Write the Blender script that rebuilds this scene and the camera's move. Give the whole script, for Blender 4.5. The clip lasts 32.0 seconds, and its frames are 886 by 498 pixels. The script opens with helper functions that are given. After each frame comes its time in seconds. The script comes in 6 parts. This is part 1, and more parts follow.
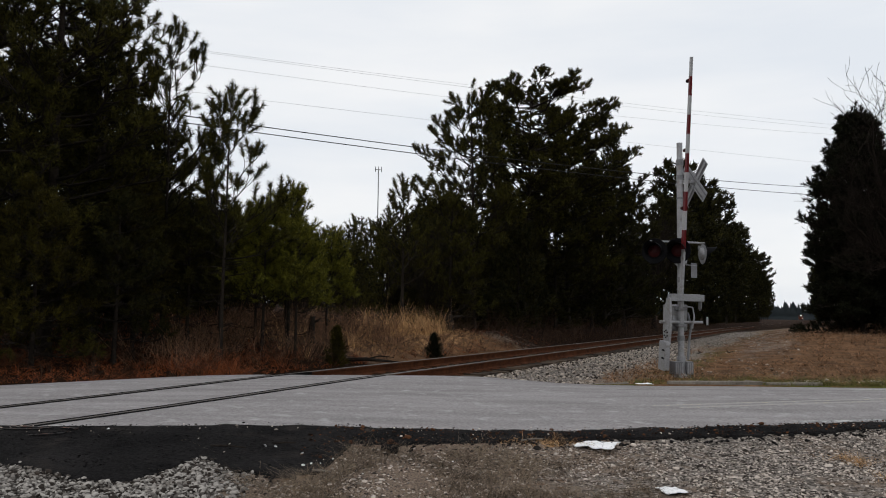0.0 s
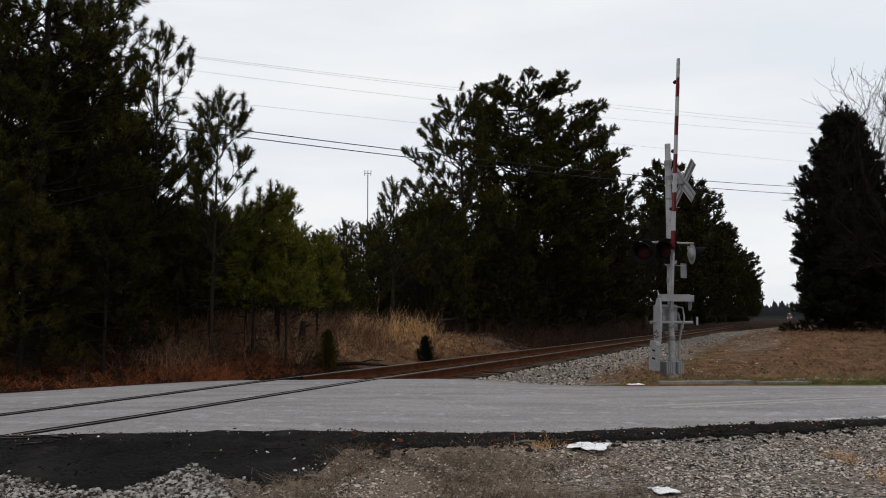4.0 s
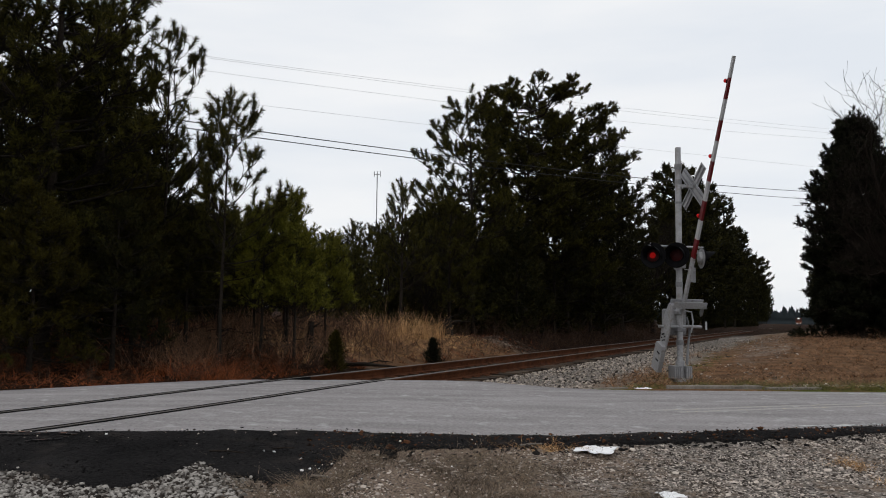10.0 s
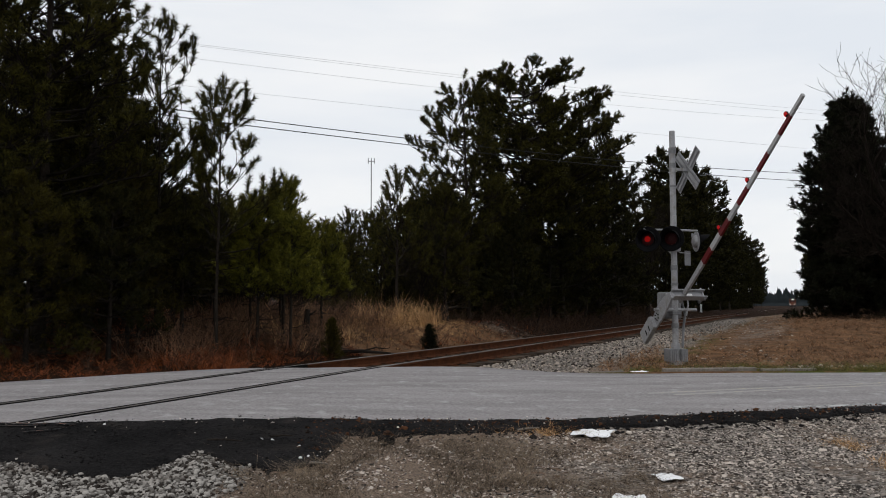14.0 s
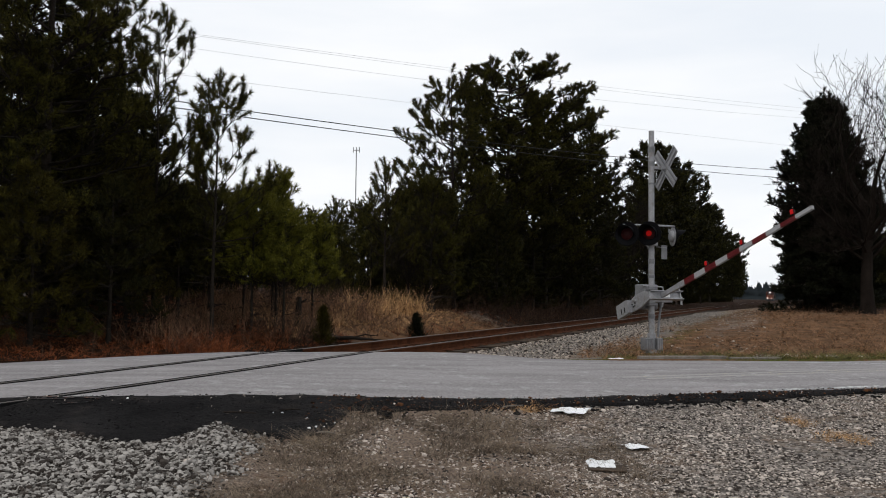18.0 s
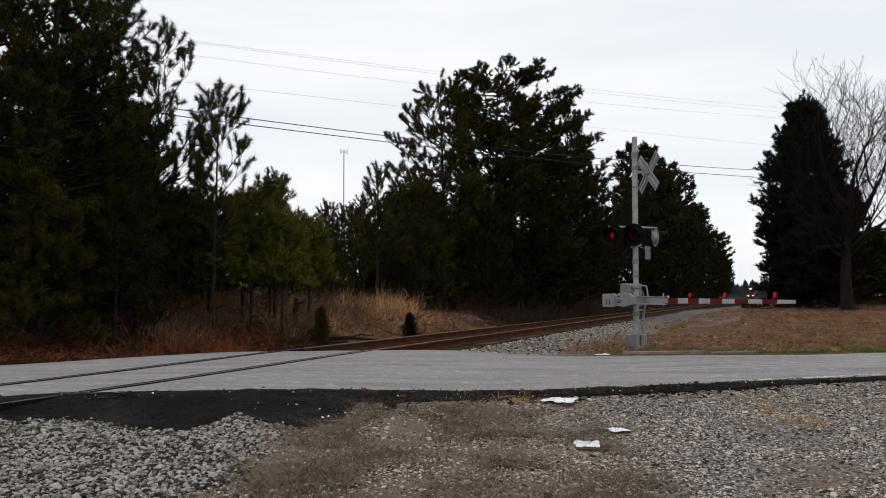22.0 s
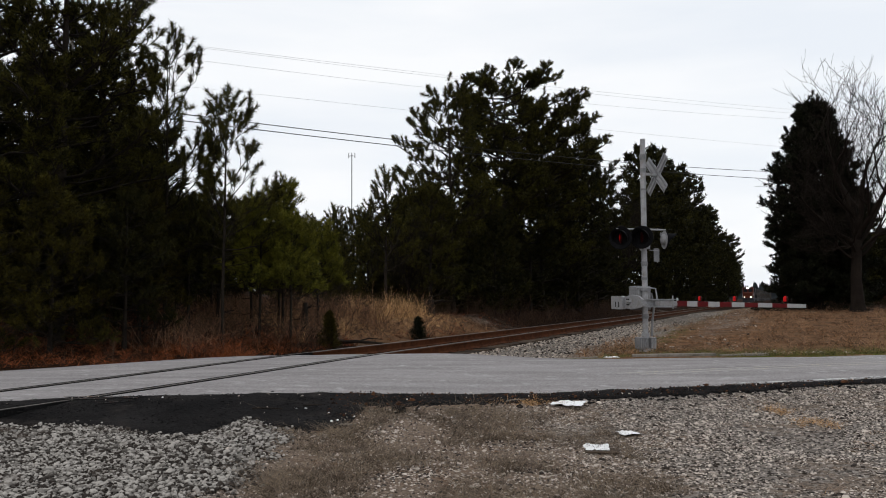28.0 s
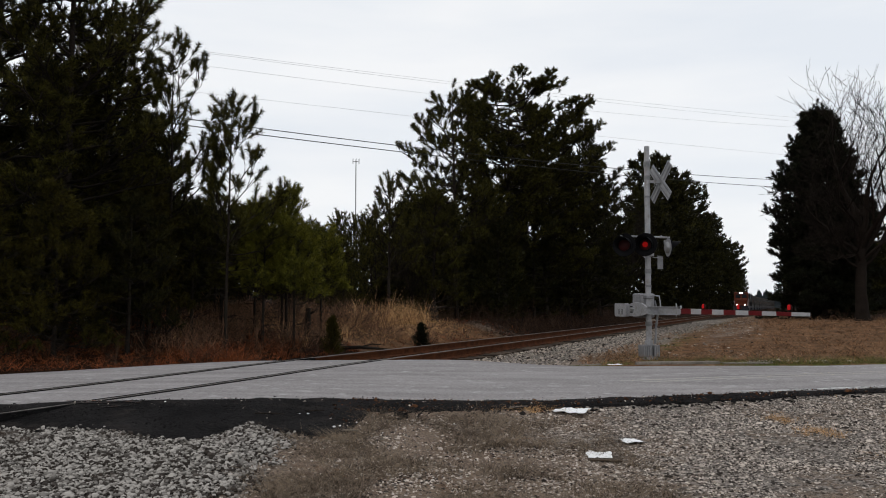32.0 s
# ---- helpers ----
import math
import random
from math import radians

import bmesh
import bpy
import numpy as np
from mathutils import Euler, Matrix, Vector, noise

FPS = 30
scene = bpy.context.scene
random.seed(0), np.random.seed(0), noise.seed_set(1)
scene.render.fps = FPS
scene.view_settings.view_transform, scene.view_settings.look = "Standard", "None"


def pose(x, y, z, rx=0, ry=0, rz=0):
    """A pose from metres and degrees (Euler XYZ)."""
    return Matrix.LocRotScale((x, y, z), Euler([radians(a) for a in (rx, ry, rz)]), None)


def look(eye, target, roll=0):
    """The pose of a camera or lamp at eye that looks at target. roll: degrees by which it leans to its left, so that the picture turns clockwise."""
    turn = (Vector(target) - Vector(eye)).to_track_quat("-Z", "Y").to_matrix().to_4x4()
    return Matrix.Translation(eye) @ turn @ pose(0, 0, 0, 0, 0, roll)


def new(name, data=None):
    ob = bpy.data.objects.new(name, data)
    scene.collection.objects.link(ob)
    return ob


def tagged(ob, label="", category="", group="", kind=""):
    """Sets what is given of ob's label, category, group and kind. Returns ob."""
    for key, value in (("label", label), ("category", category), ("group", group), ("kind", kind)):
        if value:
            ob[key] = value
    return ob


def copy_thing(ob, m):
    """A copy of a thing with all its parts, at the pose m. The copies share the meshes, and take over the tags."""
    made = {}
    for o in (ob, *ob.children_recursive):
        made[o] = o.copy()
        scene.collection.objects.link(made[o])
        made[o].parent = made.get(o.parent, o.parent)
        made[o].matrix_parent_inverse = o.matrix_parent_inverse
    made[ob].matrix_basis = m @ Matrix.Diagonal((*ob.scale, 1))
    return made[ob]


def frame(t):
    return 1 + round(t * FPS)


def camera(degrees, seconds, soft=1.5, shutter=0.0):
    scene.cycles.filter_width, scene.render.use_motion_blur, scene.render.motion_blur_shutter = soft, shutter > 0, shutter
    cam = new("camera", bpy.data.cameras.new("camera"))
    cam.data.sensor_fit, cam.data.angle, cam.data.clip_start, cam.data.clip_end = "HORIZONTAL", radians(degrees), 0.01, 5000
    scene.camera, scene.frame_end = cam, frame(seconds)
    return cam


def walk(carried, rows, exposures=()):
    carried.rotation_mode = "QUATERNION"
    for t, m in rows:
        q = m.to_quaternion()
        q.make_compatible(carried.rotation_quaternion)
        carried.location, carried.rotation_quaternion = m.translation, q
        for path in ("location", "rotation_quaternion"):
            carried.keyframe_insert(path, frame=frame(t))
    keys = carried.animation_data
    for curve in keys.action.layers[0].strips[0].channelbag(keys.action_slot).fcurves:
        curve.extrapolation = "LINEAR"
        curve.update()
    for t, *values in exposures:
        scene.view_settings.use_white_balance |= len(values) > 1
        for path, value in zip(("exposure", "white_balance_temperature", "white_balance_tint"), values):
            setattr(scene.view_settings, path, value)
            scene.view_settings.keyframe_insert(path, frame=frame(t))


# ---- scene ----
import collections

# ---------------------------------------------------------------- camera
cam = camera(60.0, 32.0, soft=1.0)


def aim(eye, yaw, pitch, roll):
    return pose(*eye) @ pose(0, 0, 0, 0, 0, -yaw) @ pose(0, 0, 0, 90 + pitch) @ pose(0, 0, 0, 0, 0, roll)


# eye places, then rows of seconds, eye, yaw to the right, pitch, roll in degrees
EYES = [(0.0, 0.0, 1.0), (-0.115, -0.72, 0.98), (-0.25, -1.42, 0.972)]
PATH = [
    (0, 0, -0.02, 5.01, 0.58), (0.5, 0, -0.1, 5.1, 0.5), (1, 0, 0.22, 5.18, 0.32), (1.5, 0, 1.02, 5.33, 0.26),
    (2, 0, 1.44, 5.35, 0.47), (2.5, 0, 1.55, 5.24, 0.34), (3, 0, 1.42, 5.08, 0.04), (3.5, 0, 1.04, 5.19, -0.08),
    (5.5, 0, 0.27, 5.27, -0.03), (6, 0, 0.2, 5.27, 0.05), (6.5, 0, 0.01, 5.16, 0.08), (7, 0, -0.11, 5.11, 0.16),
    (7.5, 0, -0.11, 5.05, 0.18), (8, 0, -0.12, 4.94, 0.22), (8.5, 0, -0.13, 4.97, 0.3), (9, 0, 0.01, 5.23, 0.55),
    (9.5, 0, 0.11, 5.4, 0.41), (10, 0, 0.07, 5.36, 0.52), (10.5, 0, -0.01, 5.16, 0.14), (11, 0, 0.01, 5.0, 0.21),
    (11.5, 0, -0.01, 4.98, 0.05), (12, 0, 0.02, 5.0, 0.05), (12.5, 0, 0.11, 4.99, 0.11), (13, 0, 0.24, 4.81, -0.15),
    (13.5, 0, 0.4, 4.53, -0.08), (14, 0, 0.43, 4.34, -0.22), (14.5, 0, 0.39, 4.22, -0.18), (16.5, 0, 0.37, 3.62, 0.24),
    (17, 0, 0.75, 3.24, -0.1), (17.5, 1, 1.67, 3.28, 0.34), (18, 1, 1.64, 3.6, 0.42), (18.5, 1, 1.66, 3.89, 0.67),
    (19, 1, 1.5, 3.86, -0.04), (19.5, 1, 1.54, 4.04, 0.12), (20, 1, 1.73, 3.99, 0.17), (20.5, 1, 1.81, 3.85, -0.34),
    (21, 2, 2.3, 3.89, 0.02), (21.5, 2, 2.35, 3.85, -0.13), (22, 2, 2.52, 3.66, -0.13), (22.5, 2, 2.52, 3.69, 0.04),
    (23, 2, 2.52, 3.79, -0.06), (23.5, 2, 2.52, 3.76, 0.05), (24, 2, 2.45, 3.58, -0.33), (24.5, 2, 2.5, 3.36, 0.02),
    (25, 2, 2.16, 3.21, -0.11), (25.5, 2, 2.16, 3.24, 0.01), (27.5, 2, 2.03, 3.74, 0.05), (28, 2, 1.91, 3.91, -0.38),
    (28.5, 2, 1.78, 3.95, -0.28), (29, 2, 1.69, 3.91, -0.26), (29.5, 2, 1.61, 4.01, -0.15), (30, 2, 1.61, 4.04, -0.31),
    (30.5, 2, 1.52, 4.08, -0.01), (31, 2, 1.51, 4.26, -0.05), (31.5, 2, 1.52, 4.37, -0.05), (32, 2, 1.65, 4.37, -0.01),
]

walk(cam, [(t, aim(EYES[e], yaw, pitch, roll)) for t, e, yaw, pitch, roll in PATH], exposures=[(0, 0.0), (14, 0.0), (17.5, 0.14), (20, 0.1), (24, 0.12), (28, 0.12), (30, 0.05), (32, 0.03)])

# ---------------------------------------------------------------- sky and sun
world = bpy.data.worlds.new("overcast_sky")
scene.world = world
world.use_nodes = True
wn, wl = world.node_tree.nodes, world.node_tree.links
wn.clear()
sky = wn.new("ShaderNodeTexSky")
sky.sky_type, sky.sun_disc = "NISHITA", False
sky.sun_elevation, sky.sun_rotation = radians(38), radians(250)
sky.dust_density, sky.air_density = 3.0, 1.0
dim = wn.new("ShaderNodeMix")
dim.data_type, dim.blend_type = "RGBA", "MULTIPLY"
dim.inputs[0].default_value = 1.0
dim.inputs[7].default_value = (0.1, 0.1, 0.1, 1)
coords = wn.new("ShaderNodeTexCoord")
stretch = wn.new("ShaderNodeMapping")
stretch.inputs["Scale"].default_value = (1.2, 1.2, 6.0)
clouds = wn.new("ShaderNodeTexNoise")
clouds.inputs["Scale"].default_value, clouds.inputs["Detail"].default_value = 1.6, 5.0
ramp = wn.new("ShaderNodeValToRGB")
ramp.color_ramp.elements[0].position, ramp.color_ramp.elements[0].color = 0.36, (0.82, 0.86, 0.915, 1)
ramp.color_ramp.elements[1].position, ramp.color_ramp.elements[1].color = 0.62, (0.95, 0.96, 0.975, 1)
blend = wn.new("ShaderNodeMix")
blend.data_type = "RGBA"
blend.inputs[0].default_value = 0.92
back, wout = wn.new("ShaderNodeBackground"), wn.new("ShaderNodeOutputWorld")
back.inputs["Strength"].default_value = 1.0
wl.new(sky.outputs[0], dim.inputs[6])
wl.new(coords.outputs["Generated"], stretch.inputs[0])
wl.new(stretch.outputs[0], clouds.inputs["Vector"])
wl.new(clouds.outputs[0], ramp.inputs[0])
wl.new(dim.outputs[2], blend.inputs[6])
wl.new(ramp.outputs[0], blend.inputs[7])
wl.new(blend.outputs[2], back.inputs[0])
wl.new(back.outputs[0], wout.inputs[0])

sun = new("sun", bpy.data.lights.new("sun", "SUN"))
sun.data.energy, sun.data.angle, sun.data.color = 0.5, radians(30), (1.0, 0.97, 0.93)
sun.matrix_world = look((-30, -20, 40), (0, 0, 0))


# ---------------------------------------------------------------- materials
def surf(name, dark, light, grain=40.0, patch=1.5, rough=0.85, bump=0.3, metal=0.0, depth=0.01, third=None, amount=0.35,
         island=False, by_object=False, spec=0.15, mixed=0.5, rich=6.0, lo=0.32, hi=0.68, streak=None):
    """A procedural surface: grain and large patches of colour, with fine relief. third: a stain colour in patches."""
    m = bpy.data.materials.new(name)
    m.use_nodes = True
    n, l = m.node_tree.nodes, m.node_tree.links
    b = n["Principled BSDF"]
    b.inputs["Roughness"].default_value, b.inputs["Metallic"].default_value = rough, metal
    b.inputs["Specular IOR Level"].default_value = spec
    geo = n.new("ShaderNodeNewGeometry")
    tc = n.new("ShaderNodeTexCoord")
    fine, wide = n.new("ShaderNodeTexNoise"), n.new("ShaderNodeTexNoise")
    for tex, scale, det in ((fine, grain, rich), (wide, patch, 4.0)):
        tex.inputs["Scale"].default_value, tex.inputs["Detail"].default_value = scale, det
        l.new(tc.outputs["Object"], tex.inputs["Vector"])
    if streak:
        drawn = n.new("ShaderNodeMapping")
        drawn.inputs["Scale"].default_value, drawn.inputs["Rotation"].default_value = streak, (0, 0, radians(-8))
        l.new(tc.outputs["Object"], drawn.inputs[0])
        l.new(drawn.outputs[0], wide.inputs["Vector"])
        wide.inputs["Detail"].default_value = 9.0
    add = n.new("ShaderNodeMath")
    add.operation = "ADD"
    half = n.new("ShaderNodeMath")
    half.operation = "MULTIPLY"
    half.inputs[1].default_value = 0.5
    l.new(fine.outputs[0], add.inputs[0])
    l.new(wide.outputs[0], add.inputs[1])
    l.new(add.outputs[0], half.inputs[0])
    fac = half.outputs[0]
    if island or by_object:
        src = geo.outputs["Random Per Island"]
        if by_object:
            src = n.new("ShaderNodeObjectInfo").outputs["Random"]
        mixv = n.new("ShaderNodeMix")
        mixv.inputs[0].default_value = mixed
        l.new(fac, mixv.inputs[2])
        l.new(src, mixv.inputs[3])
        fac = mixv.outputs[0]
    r = n.new("ShaderNodeValToRGB")
    r.color_ramp.elements[0].position, r.color_ramp.elements[0].color = lo, (*dark, 1)
    r.color_ramp.elements[1].position, r.color_ramp.elements[1].color = hi, (*light, 1)
    l.new(fac, r.inputs[0])
    colour = r.outputs[0]
    if third:
        stain = n.new("ShaderNodeTexNoise")
        stain.inputs["Scale"].default_value, stain.inputs["Detail"].default_value = patch * 2.3, 8.0
        l.new(tc.outputs["Object"], stain.inputs["Vector"])
        edge = n.new("ShaderNodeMapRange")
        edge.inputs[1].default_value, edge.inputs[2].default_value = 0.62 - amount * 0.4, 0.78 - amount * 0.4
        l.new(stain.outputs[0], edge.inputs[0])
        mx = n.new("ShaderNodeMix")
        mx.data_type = "RGBA"
        l.new(edge.outputs[0], mx.inputs[0])
        l.new(colour, mx.inputs[6])
        mx.inputs[7].default_value = (*third, 1)
        colour = mx.outputs[2]
    l.new(colour, b.inputs["Base Color"])
    if bump:
        bp = n.new("ShaderNodeBump")
        bp.inputs["Strength"].default_value, bp.inputs["Distance"].default_value = bump, depth
        l.new(fine.outputs[0], bp.inputs["Height"])
        l.new(bp.outputs[0], b.inputs["Normal"])
    return m


def glow(name, colour, strength, base=None):
    m = bpy.data.materials.new(name)
    m.use_nodes = True
    b = m.node_tree.nodes["Principled BSDF"]
    b.inputs["Base Color"].default_value = (*(base or colour), 1)
    b.inputs["Emission Color"].default_value = (*colour, 1)
    b.inputs["Emission Strength"].default_value = strength
    b.inputs["Roughness"].default_value = 0.6
    b.inputs["Specular IOR Level"].default_value = 0.05
    return m


def needles(name, dark, light):
    """Foliage: clumps of colour by place, pale ones painted to look sunlit, a little light through the blades."""
    m = surf(name, dark, light, grain=3.0, patch=0.9, rough=0.65, bump=0, island=True, spec=0.12, mixed=0.35, lo=0.38, hi=0.64)
    n, l = m.node_tree.nodes, m.node_tree.links
    b = n["Principled BSDF"]
    thin = n.new("ShaderNodeBsdfTranslucent")
    l.new(b.inputs["Base Color"].links[0].from_socket, thin.inputs[0])
    mix = n.new("ShaderNodeMixShader")
    mix.inputs[0].default_value = 0.14
    out = n["Material Output"]
    l.new(b.outputs[0], mix.inputs[1])
    l.new(thin.outputs[0], mix.inputs[2])
    l.new(mix.outputs[0], out.inputs[0])
    return m


M = dict(
    asphalt=surf("old_asphalt", (0.135, 0.126, 0.127), (0.35, 0.328, 0.325), 30, 2.2, 0.95, 1.0, depth=0.02, third=(0.36, 0.35, 0.345), amount=0.1, rich=12.0, streak=(0.2, 1.2, 1.0), lo=0.28, hi=0.72),
    tar=surf("dark_tar", (0.002, 0.002, 0.0022), (0.026, 0.024, 0.024), 34, 1.4, 0.95, 1.0, depth=0.06, third=(0.030, 0.026, 0.024), amount=0.16, spec=0.05, rich=12.0),
    yellow=surf("worn_yellow_paint", (0.40, 0.36, 0.26), (0.5, 0.44, 0.3), 40, 6, 0.9, 0.0, third=(0.30, 0.285, 0.275), amount=0.8),
    white_line=surf("worn_white_paint", (0.4, 0.4, 0.4), (0.6, 0.6, 0.58), 90, 5, 0.8, 0.2, third=(0.18, 0.178, 0.175), amount=0.5),
    stone=surf("grey_stone", (0.04, 0.032, 0.027), (0.57, 0.495, 0.43), 30, 3, 0.9, 0.3, island=True, mixed=0.8),
    heap=surf("dusty_mixed_stone", (0.03, 0.024, 0.020), (0.36, 0.335, 0.305), 30, 1.2, 0.9, 0.3, island=True, mixed=0.65, third=(0.06, 0.045, 0.036), amount=0.12),
    ballast=surf("brown_ballast", (0.032, 0.025, 0.020), (0.43, 0.365, 0.305), 30, 2, 0.9, 0.3, island=True, mixed=0.75),
    rust=surf("rusted_steel", (0.022, 0.008, 0.004), (0.11, 0.040, 0.017), 60, 4, 0.9, 0.4, spec=0.05),
    railtop=surf("worn_rail_steel", (0.10, 0.085, 0.075), (0.2, 0.18, 0.165), 30, 3, 0.5, 0.1, metal=0.7),
    tie=surf("creosoted_timber", (0.02, 0.014, 0.01), (0.07, 0.05, 0.035), 25, 3, 0.9, 0.6, by_object=True),
    rubber=surf("black_rubber", (0.005, 0.005, 0.005), (0.014, 0.014, 0.014), 60, 4, 0.95, 0.3, spec=0.03),
    bark=surf("pine_bark", (0.008, 0.006, 0.0045), (0.032, 0.024, 0.018), 22, 3, 0.95, 0.9, depth=0.03),
    greybark=surf("grey_bark", (0.006, 0.0045, 0.004), (0.026, 0.020, 0.016), 30, 3, 0.95, 0.7, depth=0.02, spec=0.03),
    twig=surf("dry_twigs", (0.02, 0.011, 0.007), (0.085, 0.049, 0.030), 15, 2, 0.9, 0.0, island=True),
    bramble=surf("grey_brown_bramble", (0.045, 0.024, 0.014), (0.27, 0.15, 0.088), 15, 2, 0.9, 0.0, island=True),
    # light tone of the pine holds the look of sunlit clumps
    pine=needles("pine_needles", (0.007, 0.007, 0.0015), (0.078, 0.069, 0.010)),
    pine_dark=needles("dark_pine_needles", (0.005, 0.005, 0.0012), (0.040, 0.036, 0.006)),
    pine_young=needles("young_pine_needles", (0.026, 0.029, 0.004), (0.20, 0.185, 0.02)),
    bough=needles("yellowish_pine_needles", (0.006, 0.006, 0.0012), (0.072, 0.058, 0.006)),
    lot_grass=needles("grey_dead_grass", (0.05, 0.037, 0.027), (0.27, 0.205, 0.145)),
    cedar=needles("cedar_foliage", (0.005, 0.006, 0.003), (0.019, 0.020, 0.008)),
    straw=needles("dry_straw_grass", (0.19, 0.10, 0.042), (0.82, 0.51, 0.25)),
    dead=needles("dead_grass", (0.05, 0.026, 0.013), (0.36, 0.205, 0.112)),
    green=needles("winter_grass", (0.035, 0.038, 0.010), (0.165, 0.152, 0.042)),
    litter=needles("pine_straw_litter", (0.04, 0.012, 0.005), (0.27, 0.082, 0.028)),
    alu=surf("aluminium_paint", (0.22, 0.22, 0.23), (0.36, 0.36, 0.37), 35, 4, 0.5, 0.15, metal=0.35, third=(0.22, 0.21, 0.2), amount=0.2),
    alu_dark=surf("weathered_aluminium", (0.13, 0.13, 0.135), (0.24, 0.24, 0.25), 35, 4, 0.6, 0.2, metal=0.3),
    black=surf("black_paint", (0.003, 0.003, 0.0035), (0.009, 0.009, 0.010), 50, 4, 0.8, 0.1, spec=0.05),
    arm_white=surf("arm_white_sheeting", (0.25, 0.25, 0.255), (0.36, 0.36, 0.36), 40, 5, 0.5, 0.1),
    arm_red=surf("arm_red_sheeting", (0.065, 0.004, 0.005), (0.115, 0.007, 0.009), 40, 5, 0.5, 0.1),
    red_lens=surf("unlit_red_lens", (0.015, 0.001, 0.001), (0.03, 0.003, 0.003), 40, 5, 0.5, 0.0, spec=0.1),
    red_glow=glow("lit_red_lamp", (0.5, 0.008, 0.007), 0.32, base=(0.03, 0.002, 0.002)),
    lamp_glow=glow("lit_gate_lamp", (0.5, 0.010, 0.012), 0.5, base=(0.08, 0.004, 0.004)),
    white_glow=glow("headlight_beam", (1.0, 0.93, 0.82), 5.0),
    paper=surf("crumpled_paper", (0.7, 0.7, 0.7), (0.86, 0.86, 0.86), 30, 6, 0.8, 0.2),
    wood=surf("grey_weathered_wood", (0.10, 0.085, 0.07), (0.26, 0.23, 0.2), 30, 4, 0.9, 0.6),
    brick=surf("red_brick_wall", (0.06, 0.022, 0.016), (0.12, 0.045, 0.032), 12, 1, 0.9, 0.4),
    roof=surf("dark_shingle_roof", (0.03, 0.03, 0.032), (0.07, 0.068, 0.066), 12, 1, 0.9, 0.4),
    trim=surf("white_trim_paint", (0.6, 0.6, 0.6), (0.75, 0.75, 0.74), 12, 1, 0.7, 0.1),
    loco=surf("orange_loco_paint", (0.06, 0.012, 0.005), (0.11, 0.024, 0.008), 4, 0.6, 0.5, 0.1),
    loco_dark=surf("dark_loco_paint", (0.012, 0.012, 0.016), (0.03, 0.03, 0.036), 4, 0.6, 0.6, 0.1),
    hopper=surf("grey_hopper_paint", (0.04, 0.04, 0.04), (0.09, 0.088, 0.085), 4, 0.5, 0.8, 0.2, third=(0.1, 0.06, 0.04), amount=0.3),
    wire=surf("black_cable", (0.015, 0.015, 0.016), (0.04, 0.04, 0.042), 4, 0.5, 0.7, 0.0),
    thin_wire=surf("bare_conductor", (0.30, 0.30, 0.31), (0.42, 0.42, 0.43), 4, 0.5, 0.5, 0.0, metal=0.4),
)
glass = bpy.data.materials.new("dark_window_glass")
glass.use_nodes = True
glass.node_tree.nodes["Principled BSDF"].inputs["Base Color"].default_value = (0.02, 0.025, 0.03, 1)
glass.node_tree.nodes["Principled BSDF"].inputs["Roughness"].default_value = 0.08
M["glass"] = glass


# ---------------------------------------------------------------- mesh helpers
class Geo:
    """Gathers vertices and faces of one mesh."""

    def __init__(self):
        self.v, self.f, self.n = [], [], 0

    def add(self, verts, faces):
        self.v.extend(tuple(p) for p in verts)
        self.f.extend(tuple(i + self.n for i in q) for q in faces)
        self.n += len(verts)
        return self

    def mesh(self, name):
        me = bpy.data.meshes.new(name)
        me.from_pydata(self.v, [], self.f)
        me.update()
        return me


def part(name, geo, material, parent=None, label="", smooth=False):
    """Links a Geo, bmesh or mesh as one mesh object, under a thing or a part where one is given."""
    if isinstance(geo, Geo):
        me = geo.mesh(name)
    elif isinstance(geo, bmesh.types.BMesh):
        me = bpy.data.meshes.new(name)
        bmesh.ops.recalc_face_normals(geo, faces=geo.faces)
        geo.to_mesh(me)
        geo.free()
    else:
        me = geo
    if not me.materials:
        me.materials.append(material)
    if smooth:
        me.polygons.foreach_set("use_smooth", [True] * len(me.polygons))
    ob = new(name, me)
    if parent:
        ob.parent = parent
    if label:
        ob["label"] = label
    return ob


def empty(name, m, label, category, group="", kind=""):
    ob = new(name)
    ob.empty_display_size = 0.2
    ob.matrix_world = m
    return tagged(ob, label, category, group, kind)


def tri_mesh(name, tris):
    """A mesh of loose triangles from an array (n, 3, 3)."""
    tris = np.asarray(tris, dtype=np.float32)
    n = len(tris)
    me = bpy.data.meshes.new(name)
    me.vertices.add(3 * n)
    me.vertices.foreach_set("co", tris.reshape(-1))
    me.loops.add(3 * n)
    me.loops.foreach_set("vertex_index", np.arange(3 * n, dtype=np.int32))
    me.polygons.add(n)
    me.polygons.foreach_set("loop_start", np.arange(0, 3 * n, 3, dtype=np.int32))
    me.update(calc_edges=True)
    return me


def array_mesh(name, verts, faces):
    """A mesh from arrays of vertices and triangles."""
    me = bpy.data.meshes.new(name)
    n, k = len(verts), len(faces)
    me.vertices.add(n)
    me.vertices.foreach_set("co", np.asarray(verts, dtype=np.float32).reshape(-1))
    me.loops.add(3 * k)
    me.loops.foreach_set("vertex_index", np.asarray(faces, dtype=np.int32).reshape(-1))
    me.polygons.add(k)
    me.polygons.foreach_set("loop_start", np.arange(0, 3 * k, 3, dtype=np.int32))
    me.update(calc_edges=True)
    return me


